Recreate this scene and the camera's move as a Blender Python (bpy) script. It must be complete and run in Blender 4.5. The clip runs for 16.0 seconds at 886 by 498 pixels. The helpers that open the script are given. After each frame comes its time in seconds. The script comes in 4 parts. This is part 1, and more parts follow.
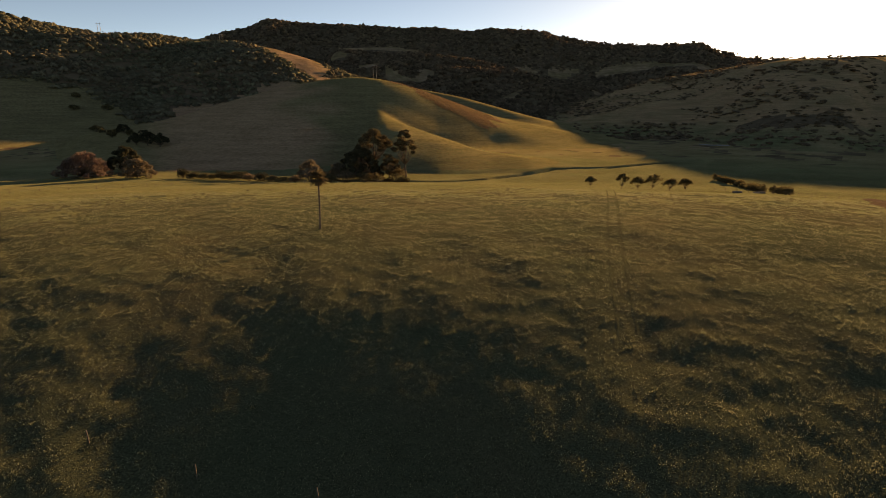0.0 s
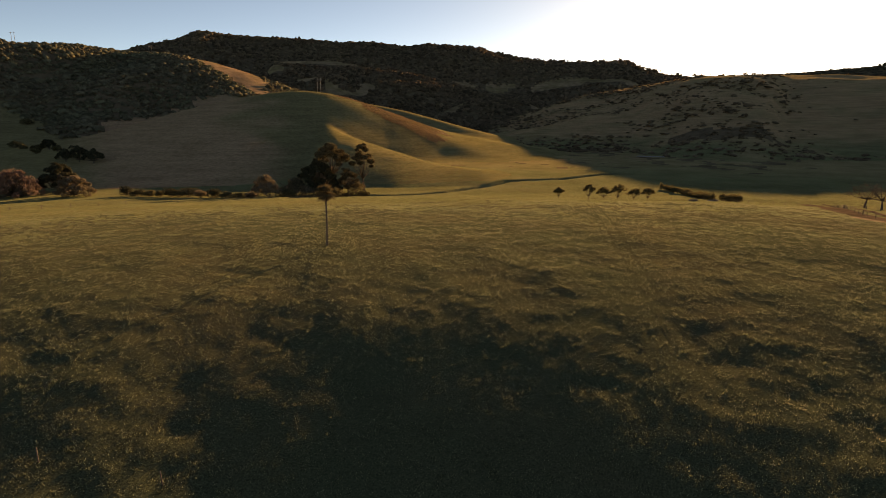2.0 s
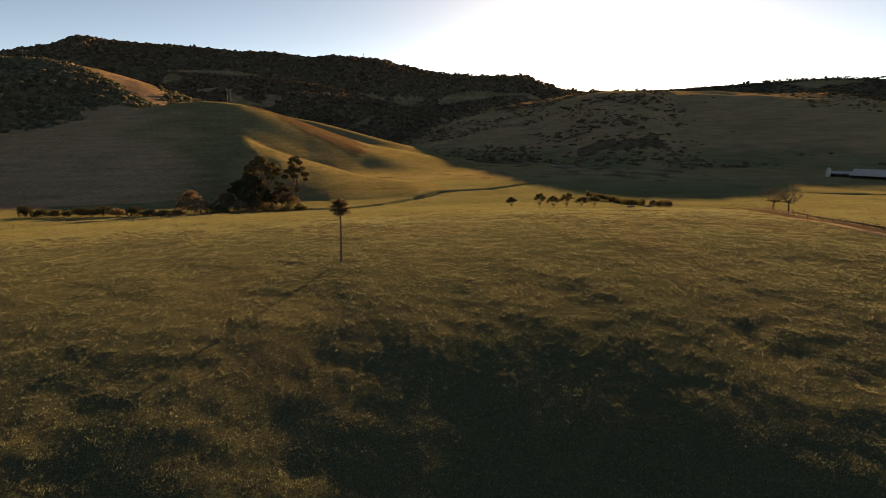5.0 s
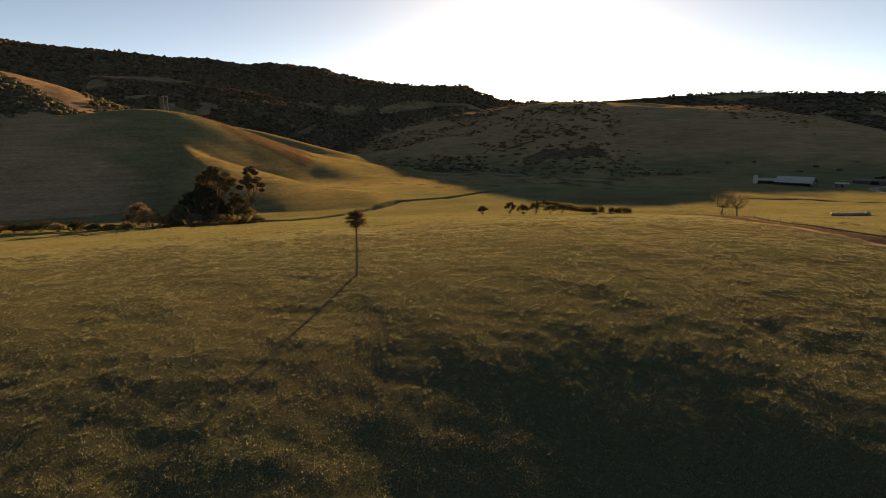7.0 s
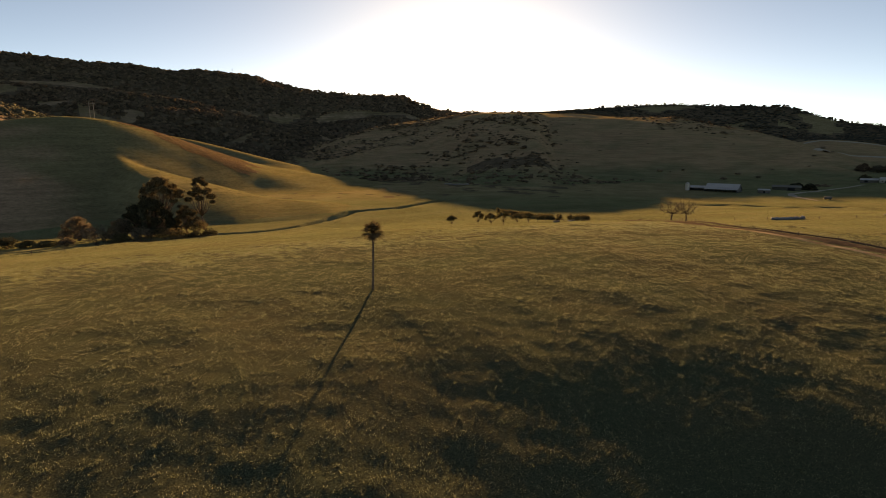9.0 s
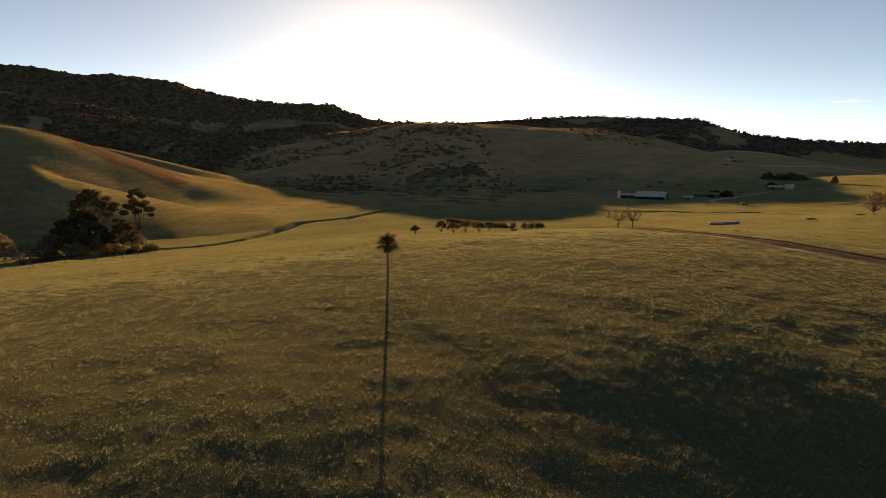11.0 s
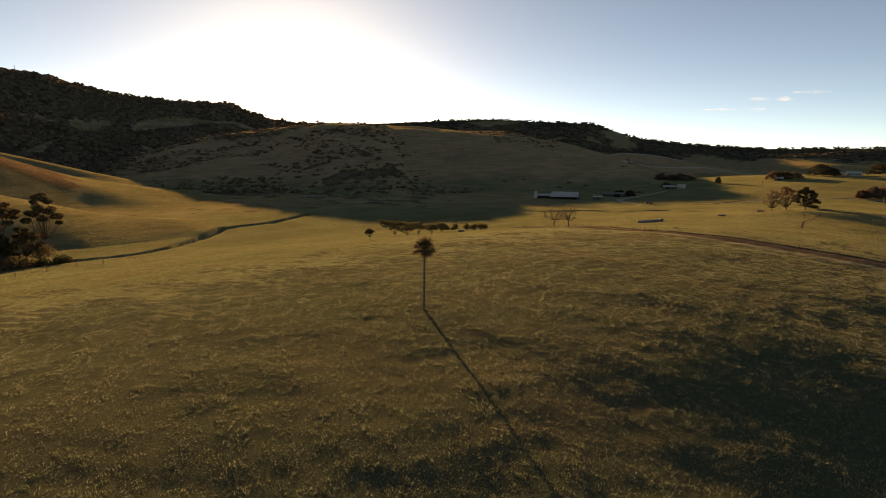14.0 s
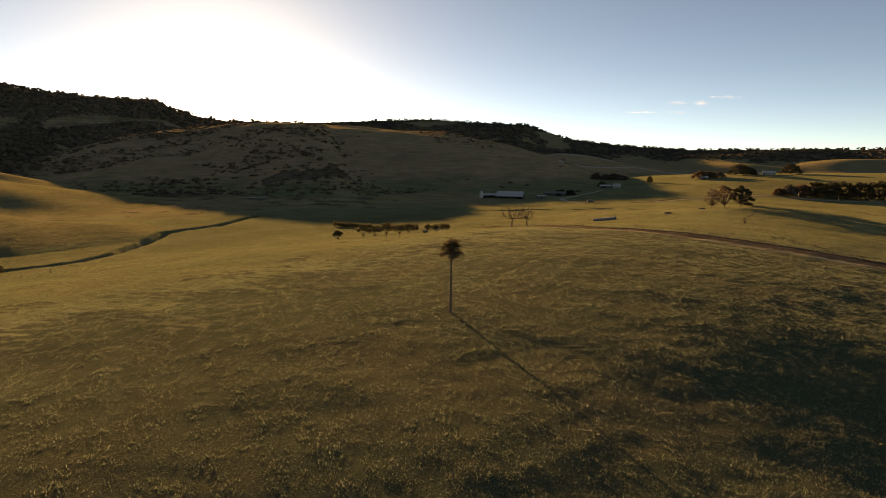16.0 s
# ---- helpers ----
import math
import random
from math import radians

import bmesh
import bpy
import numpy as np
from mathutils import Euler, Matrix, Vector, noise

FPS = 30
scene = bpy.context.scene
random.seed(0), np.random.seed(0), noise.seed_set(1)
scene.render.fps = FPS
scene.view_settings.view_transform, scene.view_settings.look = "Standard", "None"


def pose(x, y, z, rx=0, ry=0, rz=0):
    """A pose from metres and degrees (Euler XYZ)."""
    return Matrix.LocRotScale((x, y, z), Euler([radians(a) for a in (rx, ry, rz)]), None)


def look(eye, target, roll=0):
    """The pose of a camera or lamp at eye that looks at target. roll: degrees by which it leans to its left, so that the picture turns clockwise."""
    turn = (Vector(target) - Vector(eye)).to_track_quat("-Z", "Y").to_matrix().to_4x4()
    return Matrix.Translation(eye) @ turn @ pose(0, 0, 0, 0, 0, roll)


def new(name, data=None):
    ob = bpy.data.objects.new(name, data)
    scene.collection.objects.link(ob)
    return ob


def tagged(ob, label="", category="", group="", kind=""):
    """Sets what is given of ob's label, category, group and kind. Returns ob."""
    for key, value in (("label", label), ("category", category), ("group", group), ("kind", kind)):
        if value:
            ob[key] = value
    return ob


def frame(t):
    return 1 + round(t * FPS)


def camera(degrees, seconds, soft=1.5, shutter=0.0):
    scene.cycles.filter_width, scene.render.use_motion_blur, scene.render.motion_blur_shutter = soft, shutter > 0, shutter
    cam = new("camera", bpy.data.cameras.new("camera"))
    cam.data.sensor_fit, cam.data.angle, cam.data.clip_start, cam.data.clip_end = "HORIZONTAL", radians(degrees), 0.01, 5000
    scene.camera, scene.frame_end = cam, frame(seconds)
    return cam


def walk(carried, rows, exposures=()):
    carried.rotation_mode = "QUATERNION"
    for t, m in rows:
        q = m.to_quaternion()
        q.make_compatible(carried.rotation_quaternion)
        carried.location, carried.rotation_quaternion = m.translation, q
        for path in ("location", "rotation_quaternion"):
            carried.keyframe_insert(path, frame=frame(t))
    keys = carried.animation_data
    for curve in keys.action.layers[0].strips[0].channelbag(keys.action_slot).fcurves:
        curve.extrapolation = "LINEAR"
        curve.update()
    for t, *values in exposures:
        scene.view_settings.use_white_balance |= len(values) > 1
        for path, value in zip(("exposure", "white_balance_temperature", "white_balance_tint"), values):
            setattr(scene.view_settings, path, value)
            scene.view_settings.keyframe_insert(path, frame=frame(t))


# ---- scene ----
cam = camera(79.0, 16.0, soft=0.6)
METRES, EYE, TILT, LEAN, TURN = 90.0, 22.0, -15.0, 0.0, 0.0
ROWS = [
    (0.0, 0.0, 0.0, 0.0, -0.18, 0.0, 0.0),
    (0.5, -0.0305, 0.0021, 0.0001, -1.55, 0.95, 0.42),
    (1.0, -0.0608, 0.0053, 0.0001, -3.1, 1.2, 0.81),
    (1.5, -0.0914, 0.0093, 0.0009, -4.8, 1.26, 1.25),
    (2.0, -0.1212, 0.0141, 0.0019, -6.44, 1.31, 1.71),
    (2.5, -0.1513, 0.0197, 0.0032, -8.0, 1.41, 2.13),
    (3.0, -0.1811, 0.0258, 0.0048, -9.46, 1.54, 2.52),
    (3.5, -0.2105, 0.033, 0.0067, -11.08, 1.64, 2.95),
    (4.0, -0.2397, 0.041, 0.0086, -12.77, 1.77, 3.42),
    (6.5, -0.383, 0.0946, 0.0231, -20.62, 2.34, 5.32),
    (7.0, -0.411, 0.1077, 0.0268, -22.21, 2.44, 5.71),
    (7.5, -0.4385, 0.1217, 0.0309, -23.8, 2.5, 6.09),
    (8.0, -0.4656, 0.1366, 0.0351, -25.35, 2.6, 6.46),
    (8.5, -0.4922, 0.1523, 0.0399, -26.92, 2.63, 6.82),
    (9.0, -0.5185, 0.1693, 0.0447, -28.77, 2.66, 7.26),
    (11.5, -0.6417, 0.2656, 0.0711, -37.79, 2.48, 9.24),
    (12.0, -0.6646, 0.2869, 0.0769, -39.55, 2.22, 9.58),
    (12.5, -0.687, 0.3086, 0.0828, -41.21, 1.93, 9.89),
    (13.0, -0.709, 0.3307, 0.0886, -42.74, 1.68, 10.19),
    (13.5, -0.7299, 0.3536, 0.0949, -44.34, 1.39, 10.47),
    (14.0, -0.7502, 0.3775, 0.1013, -46.0, 1.1, 10.73),
    (14.5, -0.7696, 0.402, 0.1081, -47.62, 0.8, 11.01),
    (15.0, -0.7883, 0.4273, 0.1149, -49.28, 0.48, 11.28),
    (15.5, -0.8063, 0.4532, 0.1217, -51.04, 0.13, 11.56),
    (16.0, -0.8233, 0.4794, 0.1286, -52.84, -0.23, 11.86),
]
walk(cam, [(t, pose(0, 0, EYE, TILT, LEAN, TURN) @ pose(METRES * x, METRES * y, METRES * z, 90 + pitch, roll, yaw)) for t, x, y, z, yaw, pitch, roll in ROWS],
     exposures=[(0.0, 1.96, 23000, 16), (6.0, 2.04, 23000, 16), (10.0, 2.00, 23000, 16), (16.0, 1.88, 23000, 16)])

# ---- sky and sun ----
SUN_AZ, SUN_EL = 32.0, 8.6
to_sun = Vector((math.sin(radians(SUN_AZ)) * math.cos(radians(SUN_EL)), math.cos(radians(SUN_AZ)) * math.cos(radians(SUN_EL)), math.sin(radians(SUN_EL))))
world = bpy.data.worlds.new("morning_sky")
scene.world = world
world.use_nodes = True
sky = world.node_tree.nodes.new("ShaderNodeTexSky")
sky.sky_type, sky.sun_disc = "NISHITA", False
sky.sun_elevation, sky.sun_rotation = radians(SUN_EL), radians(SUN_AZ)
sky.altitude, sky.air_density, sky.dust_density, sky.ozone_density = 50, 0.37, 0.11, 3.0
background = world.node_tree.nodes["Background"]
background.inputs["Strength"].default_value = 0.072
world.node_tree.links.new(sky.outputs["Color"], background.inputs["Color"])

sun_data = bpy.data.lights.new("sun", "SUN")
sun_data.energy, sun_data.angle, sun_data.color = 3.55, radians(0.6), (1.0, 0.80, 0.69)
sun = new("sun", sun_data)
sun.matrix_world = look(to_sun * 200, (0, 0, 0))

# ---- shape of the land ----
EYE_HEIGHT = 22.0


def smooth01(u):
    u = np.clip(u, 0.0, 1.0)
    return u * u * (3 - 2 * u)


# Each ridge: bearings from the first eye (clockwise from +y), the angle at which its crest stands,
# the crest's distance, the foot's distance (or distances by bearing), the bulge of its flank, its unevenness and the rounding of its crest in degrees.
RIDGES = {
    "escarpment": ((-75, -40, -28, -24, -20.4, -18.5, -16.8, -12.4, -5, -0.3, 3.0, 4.8, 10.2, 11.3, 14.3, 17, 20.4, 22.7, 24.2, 26, 28, 31, 36, 40),
                   (4.5, 4.8, 5.2, 5.45, 6.15, 6.5, 7.35, 7.2, 7.02, 7.05, 6.55, 6.9, 6.8, 6.4, 5.72, 5.45, 5.15, 5.05, 5.2, 4.5, 4.0, 3.55, 3.0, 2.0),
                   2700, 1150, 1.15, 0.03, 0.25),
    "far_range": ((24, 28, 32, 37.5, 44.5, 50, 54.5, 60.4, 62, 64.3, 69.5, 73.4, 77, 82, 93, 110, 130, 180),
                  (2.5, 3.5, 3.75, 3.8, 4.1, 4.2, 3.95, 3.75, 3.1, 2.35, 1.65, 1.25, 1.15, 1.15, 1.05, 1.0, 0.8, 0.5),
                  2050, 1250, 1.2, 0.02, 0.4),
    "wooded_shoulder": ((-80, -55, -37.4, -35.3, -32.7, -31, -27.7, -24.1, -20, -16, -12, -8, -4, 0),
                        (6.5, 7.0, 6.6, 6.2, 5.85, 5.7, 5.8, 5.75, 5.4, 4.9, 3.7, 2.5, 1.2, -0.4),
                        1250, 640, 0.95, 0.03, 0.5),
    "spur": ((-16, -10, -5, 0, 4, 8, 12, 16, 20, 26), (4.4, 4.9, 4.8, 4.5, 4.0, 3.0, 2.0, 1.4, 0.8, -0.5), 1700, 900, 1.0, 0.03, 1.5),
    "sun_ridge": ((6, 12, 16, 20.5, 26, 31, 38, 43, 51, 53.7, 56.6, 59.5, 64, 67, 70, 74),
                  (-1.5, -0.2, 1.0, 2.3, 3.2, 3.8, 3.65, 3.35, 3.0, 2.3, 1.75, 1.1, -0.2, -1.1, -1.7, -2.2),
                  ((10, 25, 30, 34, 36.5, 38, 43, 47, 50, 62), (1420, 1360, 1150, 1140, 1200, 1470, 1420, 1330, 1290, 1260)), ((25, 31, 36, 43), (620, 560, 540, 640)), 0.85, 0.016, 0.8),
    "road_hill": ((54, 57, 59.9, 61.5, 62.7, 64.9, 66.5, 69.8, 73, 78, 84), (-0.8, 0.0, 0.62, 0.8, 0.98, 0.84, 0.62, -0.15, -0.7, -1.0, -1.3), 1450, 1000, 1.0, 0.002, 0.6),
    "grass_hill": ((-38, -32, -27, -22, -17.5, -13, -9, -6, -3, 2.5, 5.9, 10, 14, 20, 24),
                   (-3.5, -2.6, -1.6, -0.05, 1.35, 2.25, 2.75, 2.6, 1.75, -0.1, -1.4, -2.2, -2.85, -3.75, -4.6),
                   640, ((-14, -6, 0, 6), (328, 365, 430, 465)), 1.08, 0.005, 2.4),
    "back_spur": ((-8, 0.1, 1.9, 4.5, 8.65, 12.3, 14.1, 18, 22), (2.6, 1.15, 0.82, 0.15, -0.97, -1.86, -2.26, -3.0, -3.9), 800, 640, 1.0, 0.003, 0.8),
    "front_spur": ((-12, -9, -8, -6, -4.5, -3.5, 0, 4, 9, 13, 17), (-1.6, -0.6, -0.35, -1.0, -1.65, -2.1, -3.2, -4.5, -5.4, -6.2, -6.8), ((-10, -8, -6, -4, 0, 4, 9), (540, 525, 490, 455, 425, 400, 372)), ((-10, -8, -6, -4, 0, 6, 12), (410, 365, 335, 320, 312, 318, 325)), 0.62, 0.003, 1.4),
    "valley_rise": ((58, 66, 72, 80, 90, 105, 140), (-3.0, -1.9, -1.3, -1.0, -0.9, -0.9, -0.9), 900, 400, 1.2, 0.003, 3.0),
}
FORMS = {name: i + 1 for i, name in enumerate(RIDGES)}
TRACK = ((158, 196), (140, 168), (122, 146), (108, 128), (98.5, 110), (93.5, 92), (92, 74), (89.5, 53), (88.5, 34), (92, 5), (98, -30))
TAPE = ((-41, 110), (-44.9, 102.8), (-48.5, 95.9), (-52, 89.2), (-55, 83), (-58, 77), (-61, 71))
WHEEL_LEFT = ((46, 149), (34, 108), (27.2, 85.8), (21.1, 64.2), (18.7, 54.7), (17.1, 47.6))
VERGE = ((93, 107), (89, 90), (86.6, 76), (84.4, 64), (82.9, 53), (82.6, 45), (82.6, 34), (86, 5))
WHEEL_RIGHT = ((47.9, 148.6), (35.8, 107.4), (29, 85.2), (22.9, 63.6), (20.5, 54.1), (18.9, 47))
DITCH = ((296, 268), (301, 261), (324, 243.6), (341, 216), (343, 188))
CREEK = ((-110, 262), (-70, 270), (-25, 275), (4, 272), (22, 284), (40, 303), (70, 335), (86, 344), (107, 349), (140, 372), (190, 405))


def wave(x, y, scale, seed):
    """Smooth unevenness between about -1 and 1, from crossed waves."""
    rng = np.random.RandomState(seed)
    total = 0.0
    for _ in range(7):
        a, ph, f = rng.uniform(0, 2 * np.pi), rng.uniform(0, 2 * np.pi), rng.uniform(0.6, 1.7) * 2 * np.pi / scale
        total = total + np.sin(f * (x * np.cos(a) + y * np.sin(a)) + ph + 0.8 * np.sin(0.6 * f * (x * np.sin(a) - y * np.cos(a)) + ph))
    return total / 3.2


def line_distance(x, y, points):
    """Distance in plan from a bent line."""
    best = np.full(np.shape(x), 1e9)
    for (ax, ay), (bx, by) in zip(points, points[1:]):
        dx, dy = bx - ax, by - ay
        t = np.clip(((x - ax) * dx + (y - ay) * dy) / (dx * dx + dy * dy), 0, 1)
        best = np.minimum(best, np.hypot(x - ax - t * dx, y - ay - t * dy))
    return best


def near_land(x, y):
    """The pasture knoll and the valley floor round it."""
    dy = np.where(y > 90, (y - 90) / 155.0, (90 - y) / 128.0)
    z = -20.0 + 22.9 * np.exp(-(x / 350.0) ** 2 - np.minimum(dy, 2.2) ** 2)
    z = z - 3.2 * np.exp(-((x - 155) / 55.0) ** 2 - ((y - 172) / 60.0) ** 2)
    z = z + 6.2 * np.exp(-((x - 262) / 52.0) ** 2 - ((y - 70) / 52.0) ** 2)
    z = z + 4.0 * np.exp(-((x - 455) / 80.0) ** 2 - ((y - 328) / 60.0) ** 2)
    z = z - 1.5 * np.exp(-((x - 70) / 34.0) ** 2 - ((y - 180) / 24.0) ** 2)
    hollow = 1.9 * np.exp(-((x + 8) / np.where(x < -8, 32.0, 14.0)) ** 2) * smooth01((64 - y) / 38)
    z = z - hollow
    z = z + (0.5 * wave(x, y, 58, 6) + 0.22 * wave(x, y, 21, 7)) * smooth01((x - 200) / 90)
    z = z + 1.2 * wave(x, y, 125, 8) * smooth01((x - 300) / 120)
    z = z + 0.14 * wave(x, y, 42, 3) + 0.09 * wave(x, y, 13, 4) + 0.05 * wave(x, y, 5, 5)
    return z


def crest(name, az, r):
    b, e, dist, foot, bulge, rough, blur = RIDGES[name]
    lift = sum(w * np.interp(az + o * blur, b, e) for o, w in ((-1.5, 0.1), (-0.75, 0.22), (0, 0.36), (0.75, 0.22), (1.5, 0.1)))
    if isinstance(dist, tuple):
        dist = np.interp(az, *dist)
    h = EYE_HEIGHT + dist * np.tan(np.radians(lift))
    if isinstance(foot, tuple):
        foot = np.interp(az, *foot)
    return h, dist, foot, bulge, rough, (az > b[0]) & (az < b[-1])


def land(x, y):
    """Height of the ground, and which form it belongs to (0: the near land)."""
    x, y = np.asarray(x, float), np.asarray(y, float)
    r, az = np.hypot(x, y), np.degrees(np.arctan2(x, y))
    z = near_land(x, y)
    form = np.zeros_like(z)
    for i, name in enumerate(RIDGES):
        spine = 1.0 * smooth01((640 - r) / 260) if name == "grass_hill" else 0.0
        h, dist, foot, bulge, rough, inside = crest(name, az + spine, r)
        b = RIDGES[name][0]
        fade = smooth01((az - b[0]) / 6 + 0.0) * smooth01((b[-1] - az) / 6)
        w = dist * (1 + 0.03 * wave(x, y, 0.5 * np.mean(dist), 11 + i))
        u = (r - foot) / (w - foot)
        v = np.clip(u, 0, 1) ** bulge
        soft = 0.3 if name in ("grass_hill", "front_spur") else 1.0
        up = soft * smooth01(v) + (1 - soft) * v
        back = np.clip((r - w) / ((0.2 if name == "front_spur" else 0.55) * dist), 0, 1)
        t = -20.0 + (h + 20.0) * up * (1 - 0.75 * smooth01(back))
        t = t + np.clip(u, 0, 1) * np.clip(1 - u, 0, 1) * rough * dist * wave(x, y, 0.16 * np.mean(dist), 31 + i)
        if name == "escarpment":
            t = t + 15 * np.exp(-((r - 2110) / 50) ** 2) * smooth01((az + 11) / 2) * smooth01((-2 - az) / 2)
        t = np.where(inside, -20 + (t + 20) * fade, -99)
        form = np.where(t > z, i + 1, form)
        k = 12.0 if name == "front_spur" else 5.0 if name in ("grass_hill", "front_spur", "valley_rise", "road_hill") else 10.0
        mix = np.clip(0.5 + 0.5 * (t - z) / k, 0, 1)
        z = z + (t - z) * mix + k * 0.25 * 4 * mix * (1 - mix) * 0.5
    d = line_distance(x, y, CREEK) + 0.7 * wave(x, y, 23, 61)
    z = z - 2.1 * (1 - smooth01((d - 1.6) / 2.2))
    ditch = line_distance(x, y, DITCH) + 1.5 * wave(x, y, 30, 62)
    z = z - 2.6 * (1 - smooth01((ditch - 1.2) / 3.5))
    return z, form


def ground_at(x, y):
    return float(land(np.array([x]), np.array([y]))[0][0])


def fern_zone(x, y, form):
    """The bank of bracken below the crest of the grassy hill."""
    r, b = np.hypot(x, y), np.degrees(np.arctan2(x, y))
    return (form == FORMS["grass_hill"]) & (b > -5.2) & (b < 5.6 + 0.8 * wave(x, y, 40, 82)) & (r > 578 - 6 * b + 9 * wave(x, y, 50, 81)) & (r < 646)


def woods(x, y, form):
    """How thickly trees stand, 0 to 1."""
    r, b = np.hypot(x, y), np.degrees(np.arctan2(x, y))
    patch = 0.5 + 0.5 * wave(x, y, 420, 71) + 0.25 * wave(x, y, 140, 72)
    lower = np.interp(b, (-45, -37, -32, -29, -26.5, -23, -16, -5), (900, 890, 860, 765, 755, 840, 925, 900)) + 22 * wave(x, y, 130, 73)
    meadow = smooth01((b + 20) / 0.8) * (1 - smooth01((b + 12) / 1.5)) * smooth01((r - 1128 + 24 * (b + 19)) / 18)
    meadow = np.maximum(meadow, smooth01((b + 32) / 0.8) * (1 - smooth01((b + 28.8) / 0.8)) * smooth01((r - 1195) / 20))
    shoulder = smooth01((r - lower) / 30) * (1 - meadow)
    bench = (np.abs(r - 2120 - 25 * wave(x, y, 150, 74)) < 45) & (b > -10.5) & (b < -2.5)
    d = np.zeros_like(r)
    d = np.where(form == FORMS["escarpment"], np.where(r > 2050, np.where(bench | (b < -22.3), 0.0, 1.0), smooth01((patch - 0.12) / 0.15)), d)
    d = np.where(form == FORMS["far_range"], smooth01((patch + 0.1 + 0.5 * smooth01((b - 64) / 8)) / 0.25) * smooth01((r - 1500 - 195 * smooth01((b - 64) / 8) - 25 * wave(x, y, 160, 77)) / 60), d)
    d = np.where(form == FORMS["wooded_shoulder"], shoulder, d)
    d = np.where(form == FORMS["spur"], smooth01((patch - 0.08) / 0.15) * smooth01((r - 1040 - 20 * wave(x, y, 120, 75)) / 40), d)
    d = np.where(form == FORMS["sun_ridge"], 0.35 * smooth01((patch - 0.25) / 0.3) * smooth01((42 - b) / 12) * smooth01((r - 640) / 80) + 0.35 * smooth01((patch - 0.1) / 0.2) * smooth01((r - 585) / 20) * (1 - smooth01((r - 680) / 40)) + 0.18 * smooth01((r - 1020) / 60) * smooth01((b - 44) / 4) * smooth01((60 - b) / 4) * smooth01((patch - 0.3) / 0.2), d)
    return d

